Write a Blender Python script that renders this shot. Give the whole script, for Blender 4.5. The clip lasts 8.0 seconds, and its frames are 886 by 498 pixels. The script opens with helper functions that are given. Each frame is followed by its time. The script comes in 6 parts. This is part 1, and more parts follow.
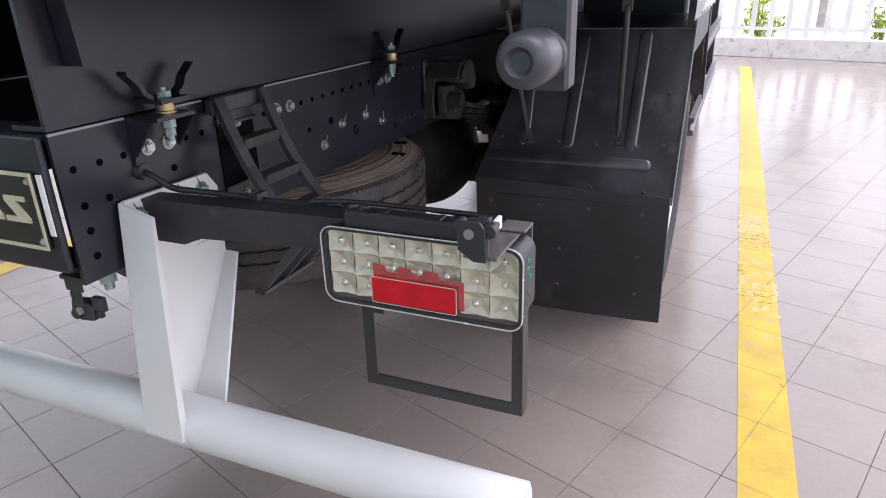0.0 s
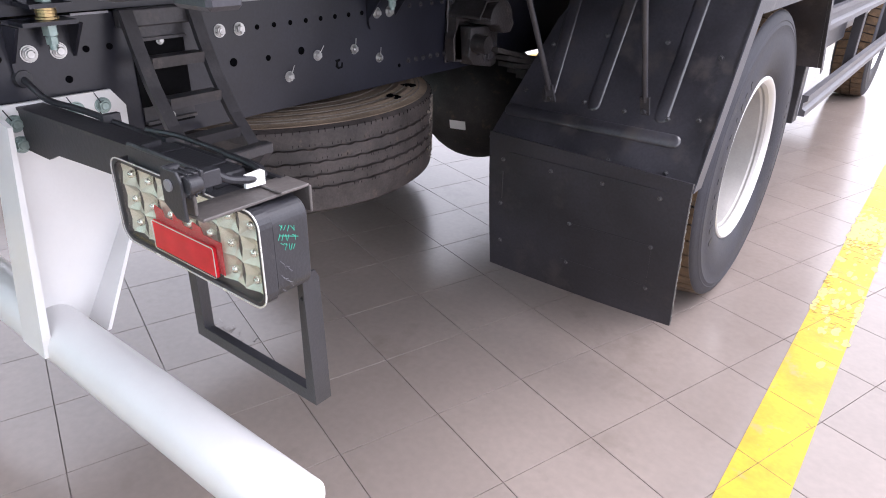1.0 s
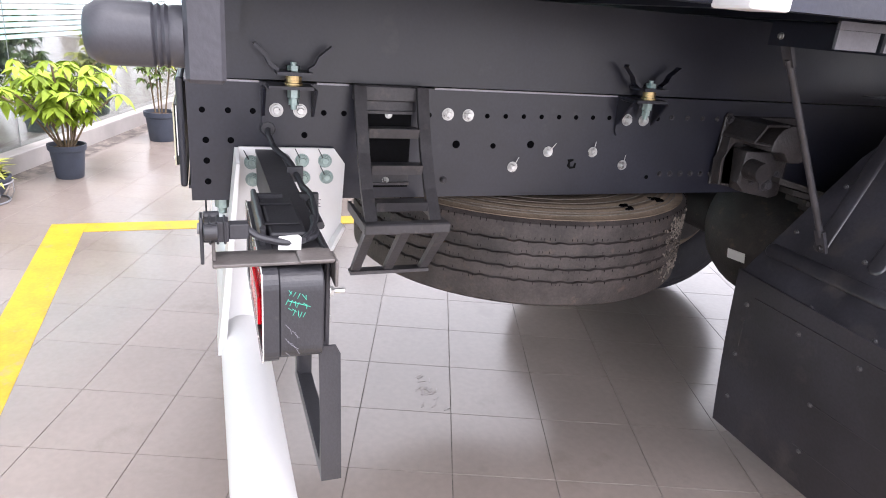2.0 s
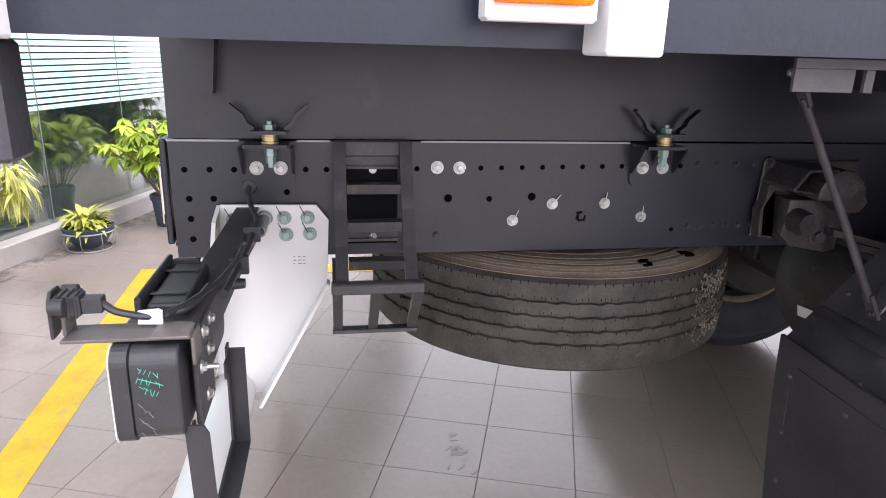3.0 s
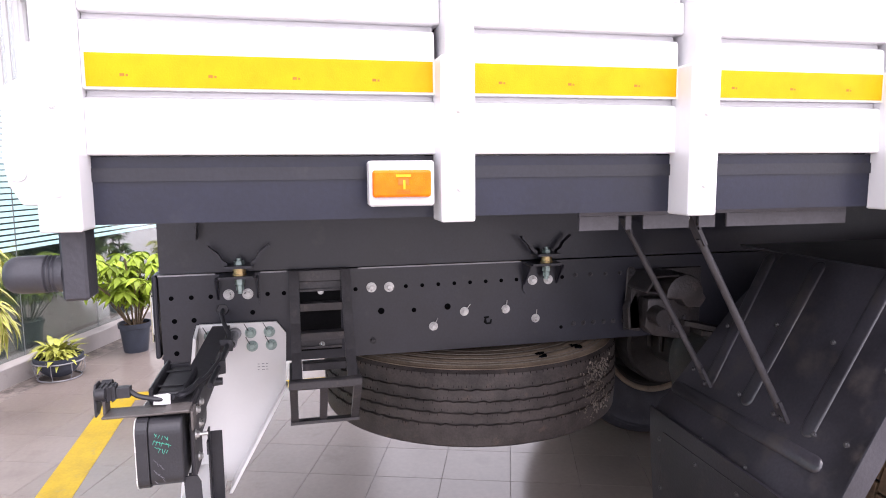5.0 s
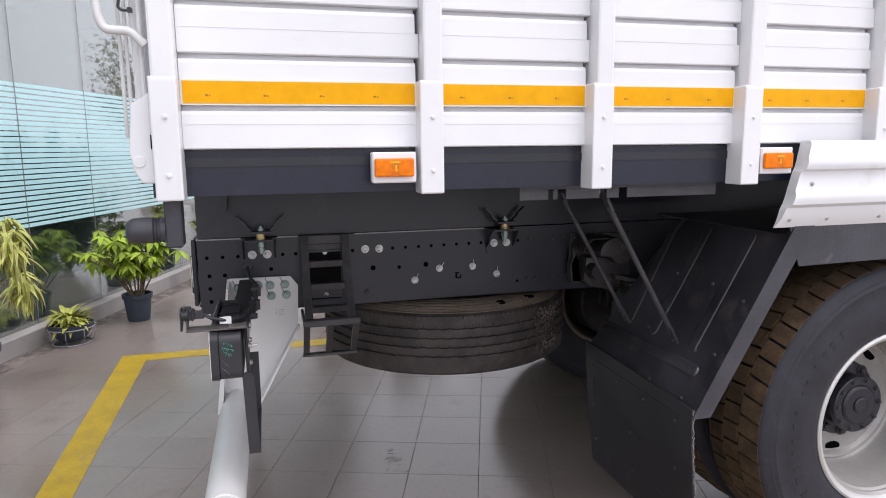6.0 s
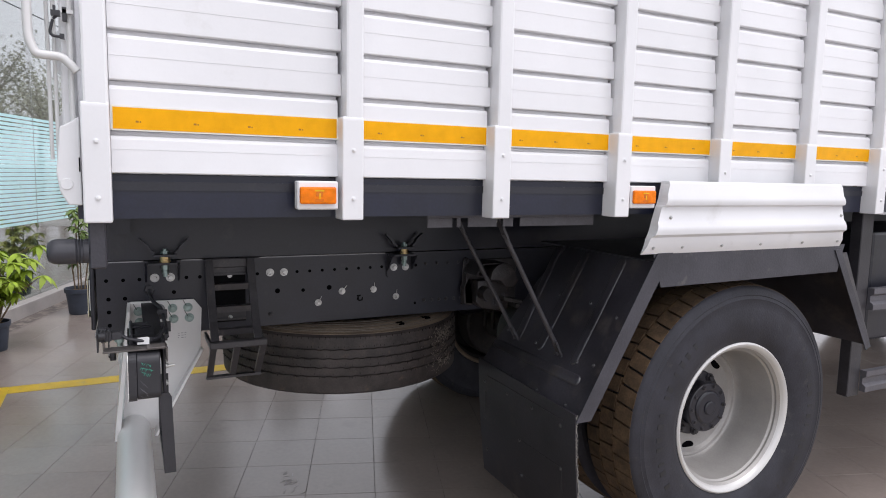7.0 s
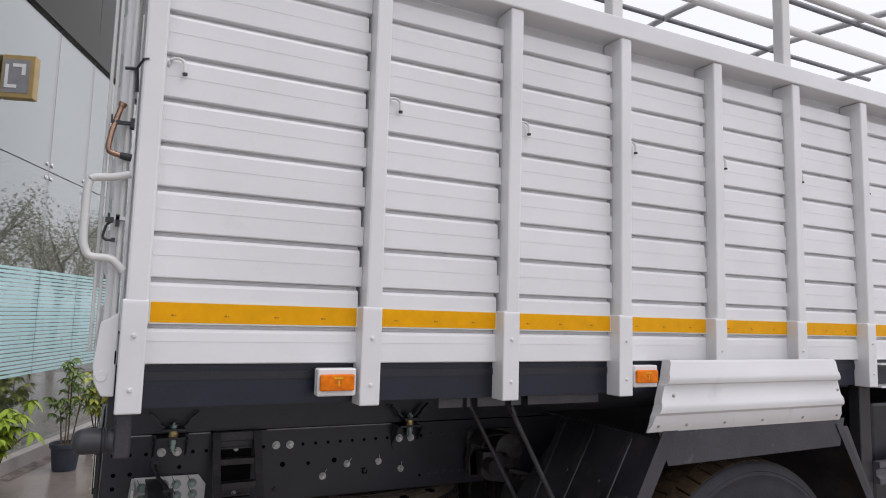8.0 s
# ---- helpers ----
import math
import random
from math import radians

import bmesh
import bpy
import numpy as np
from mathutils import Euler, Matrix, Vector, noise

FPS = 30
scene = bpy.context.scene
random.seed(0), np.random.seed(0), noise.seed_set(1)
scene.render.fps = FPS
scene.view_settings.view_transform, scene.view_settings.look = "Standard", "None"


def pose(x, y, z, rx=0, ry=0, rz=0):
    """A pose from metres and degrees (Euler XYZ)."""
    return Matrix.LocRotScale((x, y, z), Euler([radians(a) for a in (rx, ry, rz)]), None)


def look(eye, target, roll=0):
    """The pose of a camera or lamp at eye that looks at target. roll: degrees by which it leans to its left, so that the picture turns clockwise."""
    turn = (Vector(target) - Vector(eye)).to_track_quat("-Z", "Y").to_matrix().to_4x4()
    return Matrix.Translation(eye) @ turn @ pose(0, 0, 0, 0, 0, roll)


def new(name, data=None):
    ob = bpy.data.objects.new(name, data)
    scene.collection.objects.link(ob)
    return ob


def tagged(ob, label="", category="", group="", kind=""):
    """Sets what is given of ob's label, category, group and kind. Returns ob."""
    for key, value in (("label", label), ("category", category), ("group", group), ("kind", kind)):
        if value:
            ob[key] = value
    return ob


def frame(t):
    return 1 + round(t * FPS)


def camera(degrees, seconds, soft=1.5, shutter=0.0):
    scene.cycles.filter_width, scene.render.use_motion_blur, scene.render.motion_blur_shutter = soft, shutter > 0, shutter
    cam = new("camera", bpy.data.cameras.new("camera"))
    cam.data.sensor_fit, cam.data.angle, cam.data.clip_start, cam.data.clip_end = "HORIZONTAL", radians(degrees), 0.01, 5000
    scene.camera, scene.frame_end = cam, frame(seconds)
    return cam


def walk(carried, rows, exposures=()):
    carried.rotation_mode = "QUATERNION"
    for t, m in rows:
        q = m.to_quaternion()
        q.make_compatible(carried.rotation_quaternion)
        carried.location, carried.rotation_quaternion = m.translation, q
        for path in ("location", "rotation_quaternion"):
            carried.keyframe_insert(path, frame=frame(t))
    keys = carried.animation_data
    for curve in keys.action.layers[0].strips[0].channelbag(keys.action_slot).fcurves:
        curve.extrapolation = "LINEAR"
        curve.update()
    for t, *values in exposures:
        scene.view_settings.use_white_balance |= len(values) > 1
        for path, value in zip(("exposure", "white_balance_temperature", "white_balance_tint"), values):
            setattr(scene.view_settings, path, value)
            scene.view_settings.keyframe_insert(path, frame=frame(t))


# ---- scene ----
cam = camera(68.0, 8.0, 1.0)
PATH = [
    (0, (1.395, -0.61, 1.29), (0.644, 1.086, 0.542), -1.8),
    (0.5, (1.62, -0.48, 1.28), (0.622, 1.056, 0.477), -3.9),
    (1, (1.726, -0.231, 1.247), (0.631, 1.19, 0.363), 1.2),
    (1.5, (1.85, -0.051, 1.26), (0.314, 0.973, 0.49), 0.0),
    (1.7, (1.889, 0.019, 1.261), (0.232, 0.89, 0.559), 3.7),
    (2.8, (1.853, 0.337, 1.276), (-0.011, 0.639, 0.616), -0.5),
    (3, (1.87, 0.411, 1.291), (-0.014, 0.735, 0.703), 1.7),
    (3.5, (1.886, 0.524, 1.297), (-0.007, 0.767, 0.701), -2.7),
    (4, (1.912, 0.578, 1.318), (0.001, 0.886, 0.812), -2.8),
    (4.5, (2.015, 0.565, 1.344), (0.079, 0.886, 0.958), -2.8),
    (4.7, (2.114, 0.51, 1.354), (0.175, 0.886, 1.038), -2.0),
    (5.8, (2.698, 0.329, 1.405), (0.778, 0.852, 1.204), 1.9),
    (6, (2.759, 0.314, 1.394), (0.849, 0.819, 1.086), -0.6),
    (6.5, (2.826, 0.274, 1.389), (0.99, 0.993, 1.056), 0.8),
    (7, (2.867, 0.171, 1.405), (1.077, 1.035, 1.18), 1.2),
    (7.5, (2.9, 0.098, 1.462), (1.119, 1.005, 1.517), 2.2),
    (8, (2.921, 0.079, 1.522), (1.135, 0.956, 1.726), 1.6),
]
walk(cam, [(t, look(eye, target, roll)) for t, eye, target, roll in PATH], [(0.0, 1.08, 6150, 20.5), (0.5, 1.42, 6130, 21), (1.0, 1.56, 6180, 21), (1.5, 2.05, 6330, 20.5), (3.0, 1.68, 6400, 20), (4.0, 2.02, 6450, 27), (4.7, 1.76, 6450, 28), (5.8, 0.58, 6350, 18), (6.5, 0.46, 6350, 17.5), (7.2, 0.27, 6400, 15.5), (8.0, -0.20, 6450, 15)])

# ---- world and light ----
world = bpy.data.worlds.new("overcast_sky")
scene.world = world
world.use_nodes = True
wn = world.node_tree.nodes
sky = wn.new("ShaderNodeTexSky")
sky.sky_type, sky.sun_disc = "NISHITA", False
sky.sun_elevation, sky.sun_rotation = radians(67.5), radians(58)
sky.air_density, sky.dust_density, sky.ozone_density = 1.0, 4.0, 1.0
haze = wn.new("ShaderNodeHueSaturation")
haze.inputs["Saturation"].default_value = 0.12
world.node_tree.links.new(sky.outputs["Color"], haze.inputs["Color"])
cloud = wn.new("ShaderNodeMix")  # an even cloud layer over the clear sky
cloud.data_type = "RGBA"
cloud.inputs["Factor"].default_value = 0.8
cloud.inputs["B"].default_value = (8.6, 8.9, 9.2, 1)
world.node_tree.links.new(haze.outputs["Color"], cloud.inputs["A"])
world.node_tree.links.new(cloud.outputs["Result"], wn["Background"].inputs["Color"])
wn["Background"].inputs["Strength"].default_value = 0.142
sun = new("sun", bpy.data.lights.new("sun", "SUN"))
sun.data.energy, sun.data.angle, sun.data.color = 0.80, radians(40), (1.0, 0.97, 0.93)
sun.matrix_world = look((4.5, 2.8, 12.8), (0, 0, 0))


# ---- materials ----
def mat(name, color, rough=0.5, metal=0.0, var=0.15, scale=8.0, fine=140.0, bump=0.1, dirt=None, dirt_at=0.62, coat=0.0, spec=0.5, each=0.0, joint=0.0):
    """Paint, metal, rubber or stone: two scales of variation, fine relief, and an optional dirt colour in patches."""
    m = bpy.data.materials.new(name)
    m.use_nodes = True
    nt = m.node_tree
    b = nt.nodes["Principled BSDF"]
    b.inputs["Metallic"].default_value = metal
    b.inputs["Coat Weight"].default_value = coat
    b.inputs["Specular IOR Level"].default_value = spec
    co = nt.nodes.new("ShaderNodeNewGeometry")
    big, small = nt.nodes.new("ShaderNodeTexNoise"), nt.nodes.new("ShaderNodeTexNoise")
    for n, s, d in ((big, scale, 4.0), (small, fine, 3.0)):
        n.inputs["Scale"].default_value, n.inputs["Detail"].default_value = s, d
        nt.links.new(co.outputs["Position"], n.inputs["Vector"])
    mix = nt.nodes.new("ShaderNodeMix")
    mix.data_type = "RGBA"
    lo, hi = [c * (1 - var) for c in color], [min(1.0, c * (1 + var)) for c in color]
    mix.inputs["A"].default_value, mix.inputs["B"].default_value = (*lo, 1), (*hi, 1)
    ramp = nt.nodes.new("ShaderNodeMapRange")
    ramp.inputs["From Min"].default_value, ramp.inputs["From Max"].default_value = 0.3, 0.7
    nt.links.new(big.outputs["Fac"], ramp.inputs["Value"])
    nt.links.new(ramp.outputs["Result"], mix.inputs["Factor"])
    out = mix.outputs["Result"]
    grain = nt.nodes.new("ShaderNodeMix")
    grain.data_type, grain.blend_type = "RGBA", "OVERLAY"
    grain.inputs["Factor"].default_value = var
    nt.links.new(out, grain.inputs["A"])
    nt.links.new(small.outputs["Fac"], grain.inputs["B"])
    out = grain.outputs["Result"]
    if each:
        info = nt.nodes.new("ShaderNodeObjectInfo")
        geo = nt.nodes.new("ShaderNodeNewGeometry")
        add = nt.nodes.new("ShaderNodeMath")
        add.operation = "ADD"
        nt.links.new(info.outputs["Random"], add.inputs[0])
        nt.links.new(geo.outputs["Random Per Island"], add.inputs[1])
        rng = nt.nodes.new("ShaderNodeMapRange")
        rng.inputs["From Max"].default_value = 2.0
        rng.inputs["To Min"].default_value, rng.inputs["To Max"].default_value = 1 - each, 1 + each
        nt.links.new(add.outputs[0], rng.inputs["Value"])
        hsv = nt.nodes.new("ShaderNodeHueSaturation")
        nt.links.new(rng.outputs["Result"], hsv.inputs["Value"])
        nt.links.new(out, hsv.inputs["Color"])
        out = hsv.outputs["Color"]
    if dirt:
        spot = nt.nodes.new("ShaderNodeTexNoise")
        spot.inputs["Scale"].default_value, spot.inputs["Detail"].default_value, spot.inputs["Roughness"].default_value = scale * 1.7, 8.0, 0.65
        nt.links.new(co.outputs["Position"], spot.inputs["Vector"])
        rr = nt.nodes.new("ShaderNodeMapRange")
        rr.inputs["From Min"].default_value, rr.inputs["From Max"].default_value = dirt_at, dirt_at + 0.14
        nt.links.new(spot.outputs["Fac"], rr.inputs["Value"])
        dm = nt.nodes.new("ShaderNodeMix")
        dm.data_type = "RGBA"
        dm.inputs["B"].default_value = (*dirt, 1)
        nt.links.new(rr.outputs["Result"], dm.inputs["Factor"])
        nt.links.new(out, dm.inputs["A"])
        out = dm.outputs["Result"]
    nt.links.new(out, b.inputs["Base Color"])
    rmap = nt.nodes.new("ShaderNodeMapRange")
    rmap.inputs["To Min"].default_value, rmap.inputs["To Max"].default_value = max(0.03, rough - 0.1), min(1.0, rough + 0.1)
    nt.links.new(big.outputs["Fac"], rmap.inputs["Value"])
    nt.links.new(rmap.outputs["Result"], b.inputs["Roughness"])
    if bump:
        bp = nt.nodes.new("ShaderNodeBump")
        bp.inputs["Strength"].default_value, bp.inputs["Distance"].default_value = bump, 0.004
        nt.links.new(small.outputs["Fac"], bp.inputs["Height"])
        nt.links.new(bp.outputs["Normal"], b.inputs["Normal"])
    return m


def clear(name, tint, mirror, rough=0.02, grazing=None):
    """Glass: a clear tinted sheet with a mirror's share of gloss."""
    m = bpy.data.materials.new(name)
    m.use_nodes = True
    nt = m.node_tree
    nt.nodes.remove(nt.nodes["Principled BSDF"])
    t, g, x = nt.nodes.new("ShaderNodeBsdfTransparent"), nt.nodes.new("ShaderNodeBsdfGlossy"), nt.nodes.new("ShaderNodeMixShader")
    t.inputs["Color"].default_value = (*tint, 1)
    g.inputs["Roughness"].default_value = rough
    x.inputs["Fac"].default_value = mirror
    if grazing:
        fr, mp = nt.nodes.new("ShaderNodeFresnel"), nt.nodes.new("ShaderNodeMapRange")
        mp.inputs["From Min"].default_value, mp.inputs["From Max"].default_value = 0.05, 0.14
        mp.inputs["To Min"].default_value, mp.inputs["To Max"].default_value = mirror, grazing
        nt.links.new(fr.outputs[0], mp.inputs["Value"])
        nt.links.new(mp.outputs["Result"], x.inputs["Fac"])
    nt.links.new(t.outputs[0], x.inputs[1])
    nt.links.new(g.outputs[0], x.inputs[2])
    nt.links.new(x.outputs[0], nt.nodes["Material Output"].inputs["Surface"])
    return m


BLACK = mat("black_paint", (0.0124, 0.0130, 0.0212), 0.33, var=0.3, scale=5, bump=0.05, dirt=(0.028, 0.027, 0.032), dirt_at=0.60, spec=0.55)
NAVY = mat("navy_black_body_paint", (0.0088, 0.0108, 0.0255), 0.34, var=0.3, scale=5, bump=0.05, dirt=(0.020, 0.022, 0.034), dirt_at=0.62, spec=0.5)
SATIN = mat("satin_black_steel", (0.034, 0.032, 0.037), 0.48, var=0.3, scale=9, bump=0.12, dirt=(0.085, 0.072, 0.068), dirt_at=0.62)
SHEET = mat("black_sheet_steel", (0.032, 0.030, 0.037), 0.34, var=0.5, scale=6, bump=0.05, dirt=(0.062, 0.054, 0.054), dirt_at=0.54, spec=0.9, coat=0.25)
RUBBER = mat("flap_rubber", (0.020, 0.019, 0.025), 0.40, var=0.5, scale=3.5, bump=0.10, dirt=(0.046, 0.040, 0.041), dirt_at=0.55, spec=0.6)
HOLE = mat("hole_shadow_steel", (0.004, 0.004, 0.005), 0.9, bump=0, spec=0.0)
WHITE = mat("white_body_paint", (0.79, 0.79, 0.805), 0.32, var=0.05, scale=3, bump=0.03, dirt=(0.69, 0.685, 0.685), dirt_at=0.64, coat=0.2)
BARWHITE = mat("white_bar_paint", (0.71, 0.705, 0.70), 0.36, var=0.04, scale=6, bump=0.05, dirt=(0.62, 0.60, 0.58), dirt_at=0.7, coat=0.15)
TYRE = mat("tyre_rubber", (0.029, 0.029, 0.037), 0.62, var=0.25, scale=12, bump=0.2, dirt=(0.050, 0.047, 0.050), dirt_at=0.6, spec=0.35)
TREAD = mat("dusty_tread_rubber", (0.098, 0.061, 0.033), 0.85, var=0.4, scale=25, bump=0.3, dirt=(0.058, 0.041, 0.030), dirt_at=0.60)
DUSTY = mat("dusty_sidewall_rubber", (0.23, 0.172, 0.122), 0.8, var=0.25, scale=9, bump=0.3, dirt=(0.155, 0.115, 0.082), dirt_at=0.56)
SPARE = mat("worn_tyre_rubber", (0.045, 0.037, 0.035), 0.6, var=0.45, scale=16, bump=0.35, dirt=(0.092, 0.068, 0.053), dirt_at=0.58)
SCUFF = mat("scuffed_pale_rubber", (0.165, 0.142, 0.122), 0.8, var=0.4, scale=60, bump=0.4)
RIM = mat("silver_rim_paint", (0.62, 0.61, 0.60), 0.38, 0.25, var=0.06, scale=7, bump=0.05, dirt=(0.48, 0.44, 0.40), dirt_at=0.64)
WELL = mat("grey_rim_paint", (0.37, 0.355, 0.34), 0.42, 0.3, var=0.1, scale=9, bump=0.06, dirt=(0.33, 0.30, 0.27), dirt_at=0.60)
ZINC = mat("zinc_bolt", (0.50, 0.50, 0.49), 0.30, 0.85, var=0.2, scale=60, bump=0.08)
LETTER = mat("moulded_tyre_bar", (0.018, 0.018, 0.021), 0.6, var=0.2, scale=20, bump=0.1)
BRASS = mat("yellow_zinc_washer", (0.56, 0.41, 0.20), 0.35, 0.8, var=0.2, scale=60, bump=0.05)
OLIVE = mat("green_zinc_bolt", (0.30, 0.38, 0.36), 0.42, 0.6, var=0.2, scale=50, bump=0.05)
CAST = mat("cast_iron", (0.04, 0.036, 0.035), 0.6, 0.2, var=0.3, scale=14, bump=0.4, dirt=(0.11, 0.08, 0.06), dirt_at=0.58)
PLASTIC = mat("black_plastic", (0.029, 0.029, 0.034), 0.42, var=0.2, scale=12, fine=260, bump=0.10, dirt=(0.075, 0.07, 0.068), dirt_at=0.64)
LADDER = mat("dusty_black_steel", (0.050, 0.047, 0.051), 0.42, var=0.3, scale=11, bump=0.12, dirt=(0.105, 0.092, 0.086), dirt_at=0.58)
TRIM = mat("bright_lamp_trim", (0.82, 0.82, 0.80), 0.25, 0.5, var=0.1, scale=30, bump=0)
BUMPER = mat("buffer_rubber", (0.050, 0.050, 0.060), 0.40, var=0.15, scale=14, fine=320, bump=0.06)
DUSTSTEEL = mat("dusty_strap_steel", (0.105, 0.094, 0.090), 0.5, var=0.3, scale=14, bump=0.12, dirt=(0.16, 0.14, 0.125), dirt_at=0.58)
# matt near-black that stands for unlit depth: ladder gaps and torn hole
RECESS = mat("recess_shade_black", (0.008, 0.008, 0.009), 0.9, var=0.3, bump=0, spec=0.05)
DARKGREY = mat("dark_grey_steel", (0.058, 0.057, 0.068), 0.42, 0.2, var=0.2, scale=9, bump=0.15, dirt=(0.12, 0.115, 0.115), dirt_at=0.62)
HANGER = mat("dusty_cast_steel", (0.042, 0.037, 0.038), 0.40, 0.2, var=0.35, scale=16, bump=0.3, dirt=(0.085, 0.070, 0.064), dirt_at=0.58)
STAY = mat("dull_grey_stay", (0.046, 0.044, 0.050), 0.42, var=0.3, scale=14, bump=0.1, dirt=(0.085, 0.076, 0.072), dirt_at=0.6)
MIDGREY = mat("mid_grey_steel", (0.105, 0.102, 0.115), 0.45, 0.2, var=0.2, scale=9, bump=0.12)
DUSTRIM = mat("rusty_dusty_rim", (0.20, 0.155, 0.115), 0.6, var=0.25, scale=14, bump=0.2, dirt=(0.10, 0.08, 0.065), dirt_at=0.58)
RIVETGREY = mat("dull_zinc_rivet", (0.085, 0.083, 0.088), 0.32, 0.5, var=0.3, scale=50, bump=0.1)
GALV = mat("grey_painted_steel", (0.30, 0.30, 0.32), 0.45, 0.3, var=0.12, scale=9, bump=0.15)
TAPE = mat("yellow_reflective_tape", (0.86, 0.400, 0.001), 0.40, var=0.06, scale=30, fine=420, bump=0.15, dirt=(0.80, 0.350, 0.001), dirt_at=0.62, spec=0.15)
MARK = mat("faint_brown_print", (0.40, 0.17, 0.01), 0.5, var=0.1, bump=0)
TAPE_EDGE = mat("tape_white_border", (0.82, 0.80, 0.70), 0.4, var=0.05, bump=0)
AMBER = mat("amber_lens", (0.86, 0.20, 0.002), 0.25, var=0.15, scale=60, fine=500, bump=0.2, spec=0.2)
AMBER2 = mat("amber_core", (0.66, 0.16, 0.005), 0.2, var=0.2, scale=90, bump=0.1)
YELLOWLENS = mat("yellow_prism", (0.85, 0.48, 0.005), 0.2, var=0.1, scale=90, bump=0)
RED = mat("red_reflector", (0.62, 0.008, 0.018), 0.2, var=0.15, scale=30, fine=600, bump=0.15, coat=0.15, spec=0.3)
CHROME = mat("lamp_reflector_chrome", (0.90, 0.85, 0.72), 0.16, 0.55, var=0.2, scale=40, bump=0.05)
BULB = mat("lamp_diode_chrome", (0.90, 0.88, 0.82), 0.12, 0.8, var=0.05, bump=0)
LENS = clear("lamp_lens_clear", (0.97, 0.97, 0.95), 0.10)
LABEL = mat("white_paper_label", (0.80, 0.80, 0.79), 0.6, var=0.05, bump=0)
CHALK = mat("green_chalk", (0.05, 0.38, 0.27), 0.8, var=0.2, scale=80, bump=0)
GREYCHALK = mat("grey_chalk", (0.16, 0.16, 0.18), 0.8, var=0.2, scale=80, bump=0)
GOLD = mat("plate_pale_gold", (0.62, 0.58, 0.42), 0.4, 0.3, var=0.1, bump=0)
PLATE = mat("dark_olive_plate", (0.018, 0.020, 0.015), 0.35, var=0.2, bump=0.03)
BRONZE = mat("bronze_lever_paint", (0.40, 0.25, 0.18), 0.25, 0.85, var=0.25, scale=40, bump=0.1)
TILE = mat("vitrified_floor_tile", (0.250, 0.208, 0.185), 0.19, var=0.10, scale=1.7, fine=45, bump=0.012, dirt=(0.205, 0.168, 0.146), dirt_at=0.57, each=0.05)
GROUT = mat("grey_grout", (0.112, 0.095, 0.086), 0.9, var=0.4, scale=5, bump=0.1, dirt=(0.246, 0.207, 0.184), dirt_at=0.445)
YELLOW = mat("yellow_floor_paint", (0.49, 0.325, 0.012), 0.45, var=0.18, scale=7, fine=70, bump=0.1, dirt=(0.34, 0.27, 0.13), dirt_at=0.575)
JOINT = mat("dirty_joint_in_paint", (0.22, 0.16, 0.05), 0.8, var=0.4, scale=9, bump=0)
SMEAR = mat("rubber_smear", (0.225, 0.187, 0.167), 0.4, var=0.2, scale=40, bump=0)
GROUND = mat("pale_ground", (0.36, 0.35, 0.33), 0.9, var=0.15, scale=0.6, fine=20, bump=0.1)
STONE = mat("pale_plinth_stone", (0.40, 0.37, 0.355), 0.5, var=0.1, scale=6, bump=0.08, dirt=(0.31, 0.28, 0.265), dirt_at=0.6)
FENCE = mat("white_fence_paint", (0.74, 0.73, 0.72), 0.5, var=0.08, scale=5, bump=0.08, dirt=(0.5, 0.46, 0.42), dirt_at=0.66)
KERB = mat("stained_kerb_paint", (0.66, 0.63, 0.60), 0.7, var=0.12, scale=5, bump=0.2, dirt=(0.34, 0.30, 0.26), dirt_at=0.56)
GLASS = clear("facade_glass", (0.72, 0.79, 0.77), 0.24, 0.02, 0.50)
FILM = mat("frosted_film", (0.50, 0.80, 0.83), 0.3, var=0.04, scale=3, bump=0, coat=0.5)
STEEL = mat("steel_fitting", (0.6, 0.6, 0.62), 0.25, 1.0, var=0.1, bump=0)
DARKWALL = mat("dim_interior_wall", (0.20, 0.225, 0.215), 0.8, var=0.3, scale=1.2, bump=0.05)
INFLOOR = mat("pale_indoor_tile", (0.52, 0.56, 0.52), 0.4, var=0.12, scale=1.5, bump=0.02)
SOFFIT = mat("dark_olive_fascia", (0.016, 0.0140, 0.0075), 0.30, var=0.5, scale=0.8, bump=0.02, spec=0.25)
SEAL = mat("dark_glazing_seal", (0.16, 0.175, 0.175), 0.5, var=0.1, bump=0)
SIGN = mat("sign_gold", (0.46, 0.33, 0.14), 0.45, 0.3, var=0.1, bump=0.05)
POT = mat("blue_grey_pot", (0.045, 0.055, 0.080), 0.55, var=0.15, scale=14, bump=0.15, dirt=(0.14, 0.13, 0.12), dirt_at=0.66)
SOIL = mat("brown_soil", (0.13, 0.075, 0.045), 0.95, var=0.35, scale=40, bump=0.6)
LEAF = mat("green_leaf", (0.30, 0.41, 0.040), 0.45, var=0.25, scale=9, bump=0.05, each=0.4, spec=0.25)
LIME = mat("variegated_leaf_margin", (0.62, 0.57, 0.20), 0.45, var=0.25, scale=25, bump=0.05, each=0.25, spec=0.3)
LIMEMID = mat("variegated_leaf_middle", (0.40, 0.46, 0.06), 0.45, var=0.25, scale=25, bump=0.05, each=0.3)
DIMLEAF = mat("dark_shrub_leaf", (0.030, 0.050, 0.026), 0.5, var=0.3, scale=9, bump=0.05, each=0.4)
CRACK = mat("cracked_paint", (0.36, 0.265, 0.085), 0.6, var=0.3, scale=40, bump=0.05)
WORN = mat("paint_worn_thin", (0.47, 0.37, 0.13), 0.5, var=0.2, scale=30, bump=0.05)
FRESH = mat("second_coat_of_yellow", (0.53, 0.355, 0.004), 0.4, var=0.12, scale=9, fine=70, bump=0.08)
